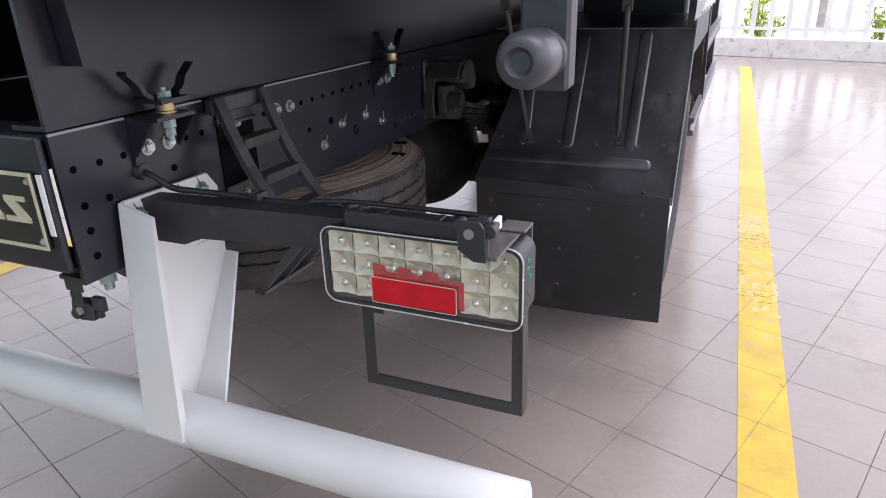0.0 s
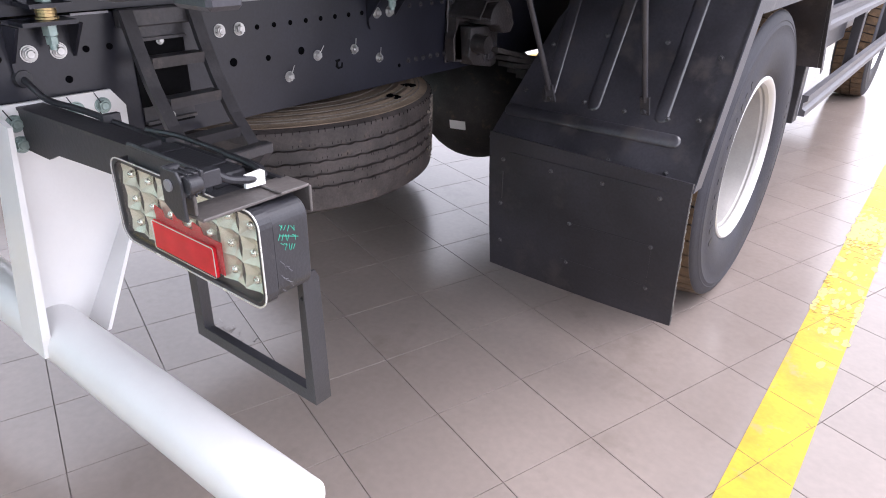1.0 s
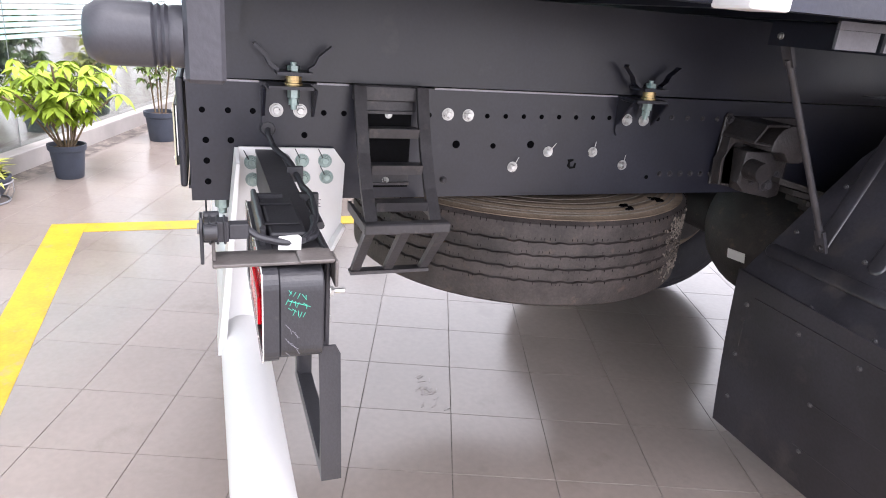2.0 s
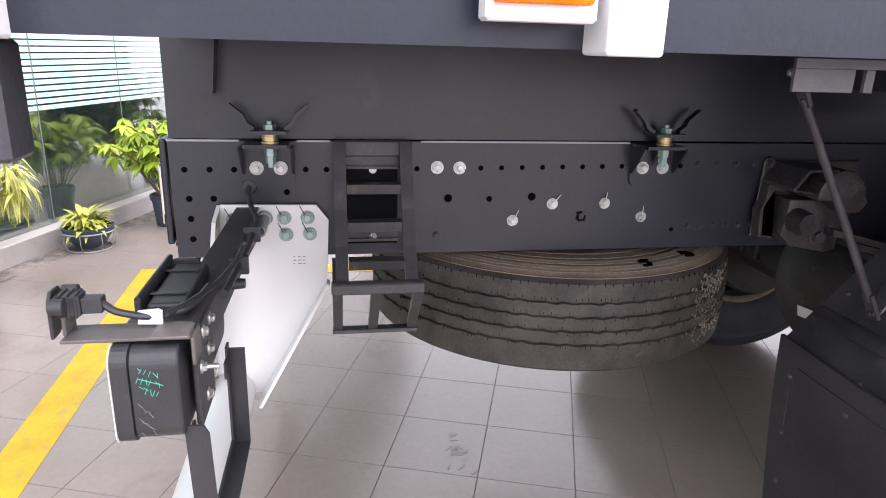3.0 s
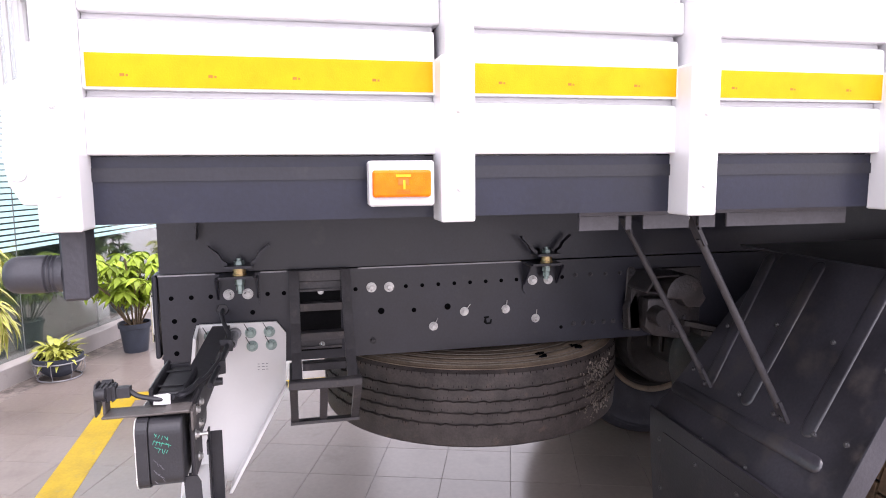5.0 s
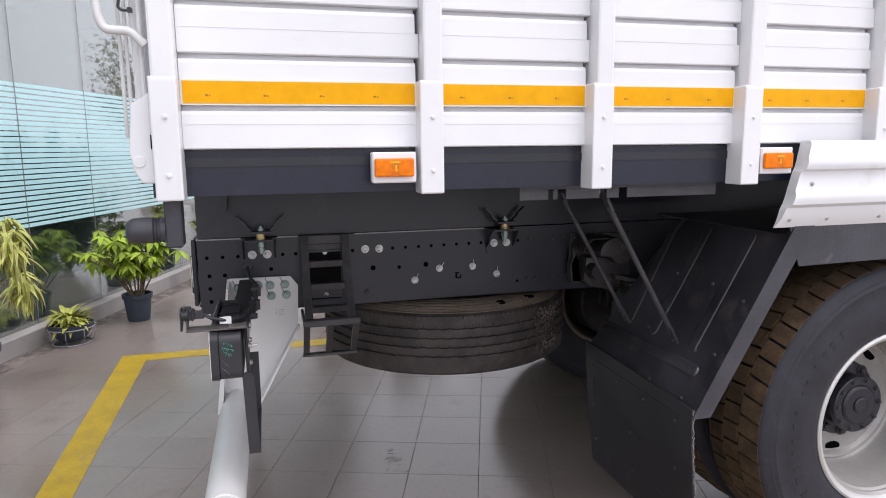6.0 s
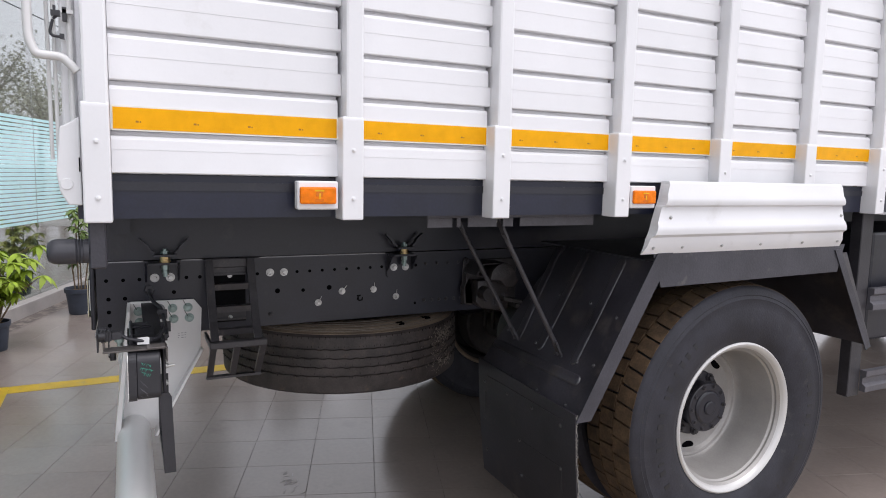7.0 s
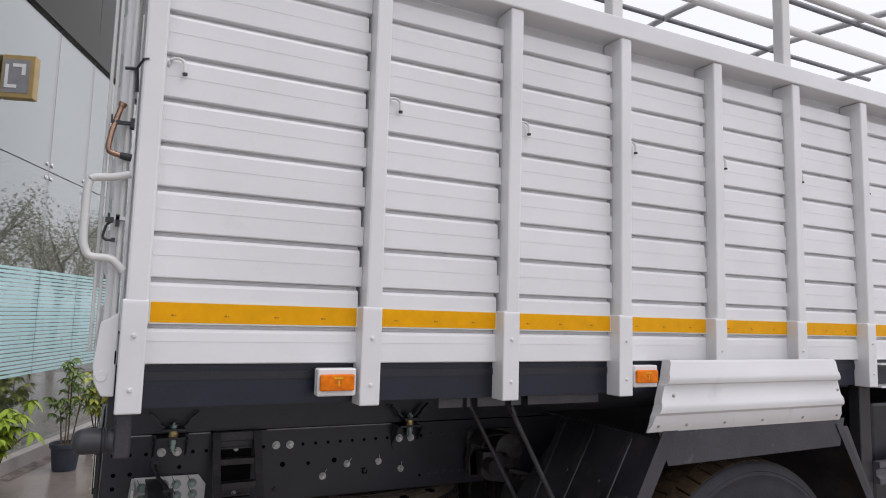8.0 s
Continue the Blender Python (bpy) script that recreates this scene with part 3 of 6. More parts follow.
for k in range(330):
    a = radians(rng.gauss(143, 5.0))
    x = rng.choice((0.075, 0.045, 0.0, -0.05)) + rng.gauss(0, 0.014)
    bmesh.ops.create_cube(bm, size=1, matrix=Matrix.Translation((x, 0.511 * math.sin(a), 0.511 * math.cos(a))) @ pose(0, 0, 0, -math.degrees(a)) @ pose(0, 0, 0, 0, 0, rng.uniform(0, 180)) @ Matrix.Diagonal((rng.uniform(0.0010, 0.0022), rng.uniform(0.004, 0.010), 0.0028, 1)))
part("scuffed_patch", bm, SCUFF, spare, "rough pale scuffed rubber")["kind"] = "stuff"
bm = revolve([(0.1240, 0.285), (0.1285, 0.34), (0.1300, 0.38), (0.1298, 0.405), (0.1312, 0.408), (0.1312, 0.413), (0.1292, 0.416), (0.1275, 0.438), (0.1288, 0.441), (0.1286, 0.446), (0.1262, 0.449), (0.1225, 0.466), (0.1203, 0.474), (0.1168, 0.480), (0.1168, 0.4945), (0.1140, 0.4945), (0.1140, 0.478), (0.1175, 0.470), (0.1200, 0.464), (0.124, 0.445), (0.127, 0.40), (0.126, 0.34), (0.1215, 0.285)], 120)
part("dusty_sidewall", bm, DUSTY, spare, "brown dust on the upper sidewall", True)
for q, x in ((0.352, 0.1293), (0.392, 0.1304), (0.4285, 0.1287), (0.4575, 0.1246), (0.4700, 0.1218)):
    bm = revolve([(x - 0.0008, q - 0.0018), (x + 0.0012, q - 0.0006), (x + 0.0012, q + 0.0006), (x - 0.0008, q + 0.0018)], 120)
    part("sidewall_ring", bm, SCUFF, spare, "", True)
bm = bmesh.new()
rod(bm, (0.055, 1.03, 0.70), (0.055, 1.03, 0.852), 0.05)
box(bm, -0.42, 0.42, 0.98, 1.08, 0.8435, 0.875)
part("spare_carrier", bm, CAST, truck)
random.seed(5)
for a0, n in ((164.5, 8), (145.5, 11)):
    bm = bmesh.new()
    for k in range(n):
        a = radians(a0 + random.uniform(-1.6, 1.6))
        q = 0.443 + random.uniform(-0.018, 0.016)
        bmesh.ops.create_cube(bm, size=1, matrix=Matrix.Translation((0.1285, q * math.sin(a), q * math.cos(a))) @ pose(0, 0, 0, random.uniform(0, 90)) @ Matrix.Diagonal((0.004, random.uniform(0.010, 0.024), random.uniform(0.006, 0.014), 1)))
    part("tar_lump", bm, HOLE, spare, "torn black lump")

REAR_Y = 2.207

# rear spring hanger and axle
bm = bmesh.new()
prism(bm, [(1.432, 0.860), (1.70, 0.860), (1.70, 1.052), (1.468, 1.052), (1.458, 1.060), (1.446, 1.060), (1.440, 1.050)], "x", 0.4305, 0.440)
bevel(bm, 0.003)
hanger = part("spring_hanger", bm, HANGER, truck, "cast black spring hanger with a hooded top")
for y, z in ((1.453, 1.042), (1.4575, 0.883), (1.4555, 0.91)):
    bolt(hanger, (0.440, y, z), 0.010, BLACK_BOLT)
bm = bmesh.new()
prism(bm, [(1.438, 1.006), (1.470, 1.050), (1.545, 1.051), (1.545, 1.044), (1.474, 1.043), (1.446, 1.004), (1.500, 0.997), (1.500, 0.991), (1.438, 0.999)], "x", 0.4405, 0.560)
prism(bm, [(1.438, 0.999), (1.500, 0.991), (1.500, 0.984), (1.452, 0.988), (1.424, 0.936), (1.432, 0.868), (1.470, 0.862), (1.470, 0.872), (1.440, 0.876), (1.434, 0.934)], "x", 0.4405, 0.475)
bevel(bm, 0.002)
part("hanger_hood", bm, HANGER, hanger, "sloping hood of the casting")
bm = bmesh.new()
cap = [(1.520 + 0.062 * math.cos(a) + 0.055, 0.985 + 0.062 * math.sin(a)) for a in [math.pi * (1.0 - k / 10) for k in range(11)]]
prism(bm, cap + [(1.648, 0.972), (1.630, 0.945), (1.585, 0.945), (1.560, 0.972), (1.513, 0.975)], "x", 0.4405, 0.548)
bevel(bm, 0.006, 2)
part("spring_clip", bm, HANGER, hanger, "rounded cast cap over the spring end", True)
bm = bmesh.new()
prism(bm, [(1.480, 0.968), (1.560, 0.966), (1.628, 0.940), (1.628, 0.842), (1.600, 0.834), (1.500, 0.852), (1.470, 0.880), (1.476, 0.92)], "x", 0.4405, 0.500)
bevel(bm, 0.005, 2)
rod(bm, (0.500, 1.505, 0.918), (0.548, 1.505, 0.918), 0.030, 0.026, 20)
part("spring_eye", bm, HANGER, hanger, "cast lug with pin and nuts", True)
for y, z, r in ((1.567, 0.8765, 0.019), (1.5194, 0.888, 0.011), (1.600, 0.905, 0.008)):
    bolt(hanger, (0.5005, y, z), r, BLACK_BOLT)
for side in (1, -1):
    bm = bmesh.new()
    for k in range(7):
        L = 0.62 - 0.06 * k
        pts = spline([(REAR_Y - L, 0.80 + 0.10 * (L / 0.62) ** 2 - 0.016 * k), (REAR_Y - L / 2, 0.80 + 0.025 * (L / 0.62) - 0.016 * k), (REAR_Y, 0.80 - 0.016 * k), (REAR_Y + L / 2, 0.80 + 0.025 * (L / 0.62) - 0.016 * k), (REAR_Y + L, 0.80 + 0.10 * (L / 0.62) ** 2 - 0.016 * k)], 8)
        prism(bm, pts + [(y, z - 0.0158) for y, z in pts[::-1]], "x", side * 0.455, side * 0.53)
    part("leaf_spring", bm, CAST, truck)
bm = bmesh.new()
rod(bm, (-0.9, REAR_Y, 0.513), (0.9, REAR_Y, 0.513), 0.092, 0.092, 24)
bmesh.ops.create_uvsphere(bm, u_segments=32, v_segments=20, radius=0.263, matrix=Matrix.Translation((0.10, 2.12, 0.585)))
axle = part("rear_axle", bm, CAST, truck, "dark cast axle with a bulging final drive housing", smooth=True)
m = Vector((0.166, 1.874, 0.521))
out = (m - Vector((0.10, 2.12, 0.585))).normalized()
part("paper_label", one_box(-0.034, 0.034, -0.019, 0.019, 0, 0.0015), LABEL, axle, "small white paper label", place=Matrix.Translation(m + out * 0.001) @ out.to_track_quat("Z", "Y").to_matrix().to_4x4())
for side in (1, -1):
    bm = bmesh.new()
    box(bm, side * 0.436, side * 0.552, REAR_Y - 0.13, REAR_Y + 0.13, 0.60, 0.685)
    box(bm, side * 0.425, side * 0.560, REAR_Y - 0.15, REAR_Y + 0.15, 0.822, 0.850)
    bevel(bm, 0.008, 2)
    for y in (-0.10, 0.10):
        for x in (0.444, 0.541):
            rod(bm, (side * x, REAR_Y + y, 0.50), (side * x, REAR_Y + y, 0.90), 0.011, 0.011, 12)
    part("spring_seat", bm, CAST, truck, "dark spring seat clamped by long bolts")
    bm = bmesh.new()
    rod(bm, (side * 0.590, REAR_Y - 0.235, 0.655), (side * 0.590, REAR_Y - 0.085, 0.655), 0.088, 0.088, 28)
    bevel(bm, 0.010, 2)
    rod(bm, (side * 0.590, REAR_Y - 0.250, 0.655), (side * 0.590, REAR_Y - 0.235, 0.655), 0.030, 0.030, 16)
    part("brake_chamber", bm, BLACK, truck, "black round brake chamber", True)
bm = bmesh.new()
rod(bm, (0, 2.4, 0.56), (0, 5.6, 0.80), 0.05)
part("drive_shaft", bm, CAST, truck)


# road wheels
def drive_tread(w, r):
    """Rows of staggered rubber blocks round the tyre, dusty brown."""
    bm = bmesh.new()
    n = 51
    for row, (x0, x1, ph) in enumerate(((-0.405, -0.138, 0.0), (-0.114, 0.114, 0.45), (0.138, 0.405, 0.0))):
        for k in range(n):
            t0 = 2 * math.pi * (k + ph) / n
            t1 = t0 + 2 * math.pi / n * 0.87
            sk = (0.006, 0.001, -0.006)[row]
            vs = []
            for rr in (r - 0.026, r):
                for x, t, d in ((x0, t0, -sk), (x1, t0, sk), (x1, t1, sk), (x0, t1, -sk)):
                    q = rr - 0.014 * (x * 2) ** 2
                    a = t + d / r
                    vs.append(bm.verts.new((x * w, q * math.sin(a), q * math.cos(a))))
            for f4 in ((4, 5, 6, 7), (0, 1, 5, 4), (1, 2, 6, 5), (2, 3, 7, 6), (3, 0, 4, 7)):
                bm.faces.new([vs[i] for i in f4])
    bmesh.ops.recalc_face_normals(bm, faces=list(bm.faces))
    return bm


R, W, BEAD = 0.517, 0.280, 0.268
half = [(0.62, BEAD), (0.78, BEAD + 0.012), (0.93, BEAD + 0.055), (0.995, BEAD + 0.10), (1.0, BEAD + 0.125), (0.985, BEAD + 0.155), (0.955, R - 0.062), (0.965, R - 0.059), (0.955, R - 0.056), (0.935, R - 0.047), (0.945, R - 0.044), (0.930, R - 0.041),
        (0.90, R - 0.027), (0.865, R - 0.018), (0.825, R - 0.0120), (0.795, R - 0.0105), (0.765, R - 0.018)]
half = [(x * W / 2, q) for x, q in half]
TYRE_ME = mesh_of(revolve([(-x, q) for x, q in half] + [(-0.05, R - 0.019), (0.05, R - 0.019)] + half[::-1], 128), "tyre", TYRE, True)
TREAD_ME = mesh_of(drive_tread(W, R), "tread", TREAD)
RIB_ME = mesh_of(revolve([(0.1225, 0.318), (0.1290, 0.321), (0.1290, 0.325), (0.1265, 0.329)], 96), "sidewall_rib", TYRE, True)
bm = bmesh.new()
rng = random.Random(14)
for a0, a1 in ((-118, -38), (62, 142)):
    for k in range(13):
        a = radians(a0 + (a1 - a0) * (k + rng.uniform(-0.25, 0.25)) / 12)
        m = pose(0, 0, 0, -math.degrees(a)) @ Matrix.Translation((0.1388, 0, 0.393)) @ Matrix.Diagonal((0.0035, rng.uniform(0.008, 0.020), 0.026, 1))
        bmesh.ops.create_cube(bm, size=1, matrix=m)
LETTER_ME = mesh_of(bm, "moulded_bar", LETTER)
bm = revolve([(0.100, 0.264), (0.112, 0.270), (0.120, 0.278), (0.122, 0.285), (0.118, 0.291), (0.110, 0.2925), (0.104, 0.290), (0.100, 0.282), (0.100, 0.264)], 96)
LIP_ME = mesh_of(bm, "rim_flange", RIM, True)
bm = revolve([(0.104, 0.266), (0.094, 0.258), (0.086, 0.258), (0.080, 0.251), (0.04, 0.245), (-0.04, 0.238), (-0.072, 0.234), (-0.080, 0.226), (-0.074, 0.218), (-0.076, 0.208), (-0.088, 0.198), (-0.092, 0.175), (-0.088, 0.150), (-0.088, 0.110)], 96)
RIM_ME = mesh_of(bm, "rim", WELL, True)
bm = bmesh.new()
rod(bm, (-0.092, 0, 0), (-0.072, 0, 0), 0.134, 0.130, 40)
rod(bm, (-0.072, 0, 0), (-0.030, 0, 0), 0.092, 0.088, 32)
rod(bm, (-0.030, 0, 0), (-0.010, 0, 0), 0.100, 0.098, 40)
rod(bm, (-0.010, 0, 0), (-0.002, 0, 0), 0.070, 0.062, 32)
rod(bm, (-0.002, 0, 0), (0.004, 0, 0), 0.030, 0.026, 20)
bevel(bm, 0.003)
HUB_ME = mesh_of(bm, "hub", BLACK)
bm = bmesh.new()
rod(bm, (0, 0, 0), (0.0015, 0, 0), 0.019, 0.019, 24)
SLOT_ME = mesh_of(bm, "hand_hole", HOLE)


INNER_RIM, INNER_LIP = RIM_ME.copy(), LIP_ME.copy()
INNER_RIM.materials[0], INNER_LIP.materials[0] = CAST, DUSTRIM


def wheel(x, y, flip=False, inner=False):
    m = pose(x, y, 0.5175, 0, 0, 180 if flip else 0)
    w = put("wheel", HUB_ME, truck, m, "road wheel with silver dished rim")
    put("tyre", TYRE_ME, w)
    put("tread", TREAD_ME, w, None, "brown dusty block tread")
    put("sidewall_rib", RIB_ME, w)
    put("moulded_bar", LETTER_ME, w)["kind"] = "stuff"
    put("rim", INNER_RIM if inner else RIM_ME, w)
    put("rim_flange", INNER_LIP if inner else LIP_ME, w, None, "rusty dusty rim flange" if inner else "bright painted rim flange")
    for k in range(10):
        t = 2 * math.pi * k / 10
        bolt(w, (-0.072, 0.116 * math.sin(t), 0.116 * math.cos(t)), 0.0165, BLACK_BOLT, None, "wheel_nut")
        bolt(w, (-0.010, 0.085 * math.sin(t + 0.3), 0.085 * math.cos(t + 0.3)), 0.0085, BLACK_BOLT, None, "hub_bolt")
    for k in range(5):
        t = radians(39 + 72 * k)
        put("hand_hole", SLOT_ME, w, Matrix.Translation((-0.0905, 0.184 * math.sin(t), 0.184 * math.cos(t))) @ pose(0, 0, 0, -math.degrees(t)) @ Matrix.Diagonal((1, 1.65, 0.95, 1)))
    return w


wheel(1.085, REAR_Y)
wheel(0.755, REAR_Y, True, True)
wheel(-1.085, REAR_Y, True)
wheel(-0.755, REAR_Y, False, True)
wheel(0.98, 6.45)
wheel(-0.98, 6.45, True)
bm = bmesh.new()
rod(bm, (-0.90, 6.45, 0.50), (0.90, 6.45, 0.50), 0.06)
part("front_axle", bm, CAST, truck)
for side in (1, -1):
    bm = revolve([(0.0, 0.05), (0.0, 0.20), (0.012, 0.212), (0.13, 0.212), (0.14, 0.19)], 48)
    part("brake_drum", bm, CAST, truck, smooth=True, place=pose(side * 0.545, REAR_Y, 0.513, 0, 0, 0 if side > 0 else 180))

# rear mudguard: sloping sheet, rubber flap, stays
def slope(z):
    return 1.428 + (z - 0.64) * 0.57


bm = bmesh.new()
pts = [(0.612, 0.655), (1.262, 0.640), (1.262, 1.135), (0.785, 1.135), (0.712, 1.00)]
lo = [bm.verts.new((x, slope(z), z)) for x, z in pts]
hi = [bm.verts.new((x, slope(z) + 0.003, z)) for x, z in pts]
bm.faces.new(lo)
bm.faces.new(hi[::-1])
for i in range(5):
    bm.faces.new((lo[i], hi[i], hi[(i + 1) % 5], lo[(i + 1) % 5]))
bmesh.ops.recalc_face_normals(bm, faces=list(bm.faces))
guard = part("mudguard", bm, SHEET, truck, "black pressed-steel rear mudguard")


def raised(x0, z0, x1, z1, w, h=0.006):
    """A pressed band that stands proud of the sloping sheet, from one point to another."""
    bm = bmesh.new()
    a, b = Vector((x0, slope(z0), z0)), Vector((x1, slope(z1), z1))
    along = (b - a).normalized()
    out = Vector((0, -0.869, 0.495))
    across = along.cross(out).normalized()
    rings = []
    n = 7
    for q, scale in ((0, 1.0), (h * 0.6, 0.90), (h, 0.66)):
        loop = []
        for c, sgn in ((a, -1), (b, 1)):
            for k in range(n):
                t = math.pi * (k / (n - 1) - 0.5)
                loop.append(bm.verts.new(c + (along * math.cos(t) * sgn + across * math.sin(t) * sgn) * w / 2 * scale + out * q))
        rings.append(loop)
    m = 2 * n
    for lo, hi in zip(rings, rings[1:]):
        for k in range(m):
            bm.faces.new((lo[k], lo[(k + 1) % m], hi[(k + 1) % m], hi[k]))
    bm.faces.new(rings[-1])
    bmesh.ops.recalc_face_normals(bm, faces=list(bm.faces))
    part("pressed_rib", bm, SHEET, guard, "", True)


for x0, x1 in ((0.765, 0.745), (0.915, 0.918), (1.116, 1.118)):
    raised(x0, 0.795, x1, 1.115, 0.040, 0.0035)
raised(0.655, 0.742, 1.170, 0.742, 0.038, 0.0050)
for x, z in ((0.675, 0.667), (0.843, 0.667), (1.012, 0.666), (1.178, 0.666), (0.685, 0.80), (0.885, 0.795), (1.010, 0.79), (1.135, 0.79), (1.215, 0.80), (0.725, 0.93), (0.885, 0.97), (1.065, 0.97), (1.215, 0.95)):
    bolt(guard, (x, slope(z), z), 0.0066, RIVET_ME, BACKWARD, "rivet")
bm = bmesh.new()
z0, z1 = 0.638, 1.166
vs = [(1.2625, slope(z0) - 0.008, z0), (1.2625, slope(z1) - 0.010, z1), (1.2625, slope(z1) + 0.055, z1), (1.2625, slope(z0) + 0.05, z0)]
a = [bm.verts.new(v) for v in vs]
b = [bm.verts.new((v[0] + 0.004, v[1], v[2])) for v in vs]
bm.faces.new(a)
bm.faces.new(b[::-1])
for i in range(4):
    bm.faces.new((a[i], b[i], b[(i + 1) % 4], a[(i + 1) % 4]))
bmesh.ops.recalc_face_normals(bm, faces=list(bm.faces))
part("mudguard_flange", bm, DARKGREY, guard, "dark grey folded edge of the mudguard")
bm = bmesh.new()
prism(bm, [(1.714, 1.134), (2.655, 1.134), (2.655, 1.139), (1.714, 1.139)], "x", 0.60, 1.262)
part("mudguard_top", bm, SHEET, guard)
bm = bmesh.new()
prism(bm, [(1.70, 1.170), (2.672, 1.170), (2.640, 1.064), (1.742, 1.052)], "x", 1.2585, 1.2622)
part("mudguard_skirt", bm, DARKGREY, guard, "plain dark skirt above the tyre")
bm = bmesh.new()
prism(bm, [(2.660, 1.137), (2.690, 1.137), (2.888, 0.765), (2.856, 0.755)], "x", 1.250, 1.262)
prism(bm, [(2.660, 1.136), (2.664, 1.136), (2.860, 0.762), (2.856, 0.755)], "x", 0.62, 1.249)
part("mudguard_front", bm, SHEET, guard)
bm = bmesh.new()
prism(bm, [(2.612, 1.150), (2.648, 1.150), (2.892, 0.745), (2.862, 0.732)], "x", 1.2625, 1.2665)
part("mudguard_flange", bm, DARKGREY, guard)

bm = bmesh.new()
nx, nz = 10, 8
grid = []
for i in range(nx + 1):
    row = []
    for j in range(nz + 1):
        x = 0.628 + (1.260 - 0.628) * i / nx
        top, bottom = 0.682 - 0.02 * i / nx, 0.212 - 0.013 * math.sin(math.pi * i / nx)
        z = top + (bottom - top) * j / nz
        y = 1.420 + 0.012 * math.sin(3.1 * i / nx) * (j / nz) + 0.040 * (j / nz) ** 1.5
        row.append((x, y, z))
    grid.append(row)
front = [[bm.verts.new(p) for p in row] for row in grid]
back = [[bm.verts.new((p[0], p[1] + 0.008, p[2])) for p in row] for row in grid]
for i in range(nx):
    for j in range(nz):
        bm.faces.new((front[i][j], front[i + 1][j], front[i + 1][j + 1], front[i][j + 1]))
        bm.faces.new((back[i][j], back[i][j + 1], back[i + 1][j + 1], back[i + 1][j]))
for i in range(nx):
    for j in (0, nz):
        bm.faces.new((front[i][j], front[i + 1][j], back[i + 1][j], back[i][j]))
for j in range(nz):
    for i in (0, nx):
        bm.faces.new((front[i][j], front[i][j + 1], back[i][j + 1], back[i][j]))
bmesh.ops.recalc_face_normals(bm, faces=list(bm.faces))
flap = part("mud_flap", bm, RUBBER, guard, "flexible black rubber mud flap", True)


def flap_y(x, z):
    q = max(0.0, (0.68 - z) / 0.47)
    return 1.420 + 0.012 * math.sin(3.1 * (x - 0.628) / 0.632) * q + 0.040 * q ** 1.5


for x, z in ((0.680, 0.601), (0.847, 0.601), (1.012, 0.603), (1.181, 0.601), (0.672, 0.450), (0.670, 0.3135), (0.918, 0.447), (1.1755, 0.4495), (0.913, 0.308), (1.175, 0.312)):
    bolt(flap, (x, flap_y(x, z) - 0.0005, z), 0.0062, RIVET_ME, BACKWARD, "rivet")
for (x0, z0), (x1, z1) in (((0.918, 0.450), (1.170, 0.454)), ((0.891, 0.3163), (1.172, 0.320)), ((1.176, 0.330), (1.178, 0.440)), ((0.676, 0.47), (0.680, 0.56)), ((0.70, 0.628), (1.20, 0.624))):
    bm = bmesh.new()
    pts = [(x0 + (x1 - x0) * k / 8, z0 + (z1 - z0) * k / 8) for k in range(9)]
    pipe(bm, [(x, flap_y(x, z) - 0.0004, z) for x, z in pts], 0.0016, 6)
    part("moulded_line", bm, RUBBER, flap, "", True)

bm = bmesh.new()
rng = random.Random(12)
for k in range(90):
    q = k / 89
    z = 0.66 - 0.445 * q
    y = 1.424 + 0.040 * q ** 1.5 + rng.uniform(-0.002, 0.004)
    box(bm, 1.2602, 1.2604 + rng.uniform(0.0004, 0.0022), y, y + 0.003, z - rng.uniform(0.002, 0.005), z + 0.002)
part("frayed_edge", bm, FRAY, flap, "pale frayed fibre edge")
bm = bmesh.new()
for y0, y1 in ((0.95, 1.030), (1.045, 1.057), (1.082, 1.180), (1.202, 1.238), (1.264, 1.545)):
    box(bm, 1.142, 1.147, y0, y1, 1.252, 1.2785)
box(bm, 1.142, 1.147, 0.95, 1.545, 1.279, 1.2905)
part("stay_bracket", bm, MIDGREY, truck, "grey notched flat bracket under the sill")
bm = bmesh.new()
box(bm, 0.76, 1.141, 1.208, 1.213, 1.246, 1.291)
part("stay_bracket", bm, BLACK, truck)
for top, bot in ((Vector((0.790, 1.218, 1.263)), Vector((0.792, 1.488, 0.800))), (Vector((1.126, 1.197, 1.268)), Vector((1.081, 1.480, 0.813)))):
    bm = bmesh.new()
    pipe(bm, [top + (bot - top) * 0.09, top + (bot - top) * 0.94], 0.0078, 12)
    for p, q in ((top + Vector((0, -0.004, 0.012)), top + (bot - top) * 0.12), (top + (bot - top) * 0.91, bot + Vector((0, 0.004, -0.012)))):
        d = (q - p)
        s = Vector((1, 0, 0)) * 0.013
        u2 = d.cross(s).normalized() * 0.004
        v8 = [bm.verts.new(c + e) for c in (p, q) for e in (s + u2, -s + u2, -s - u2, s - u2)]
        for f4 in ((0, 1, 2, 3), (7, 6, 5, 4), (0, 4, 5, 1), (1, 5, 6, 2), (2, 6, 7, 3), (3, 7, 4, 0)):
            bm.faces.new([v8[i] for i in f4])
    bmesh.ops.recalc_face_normals(bm, faces=list(bm.faces))
    stay = part("mudguard_stay", bm, STAY, truck, "round black stay with flattened ends", True)
    bolt(stay, bot + Vector((0, -0.006, -0.002)), 0.009, BLACK_BOLT, BACKWARD)
    bolt(stay, top + Vector((0.0, -0.008, 0.002)), 0.008, None, BACKWARD)

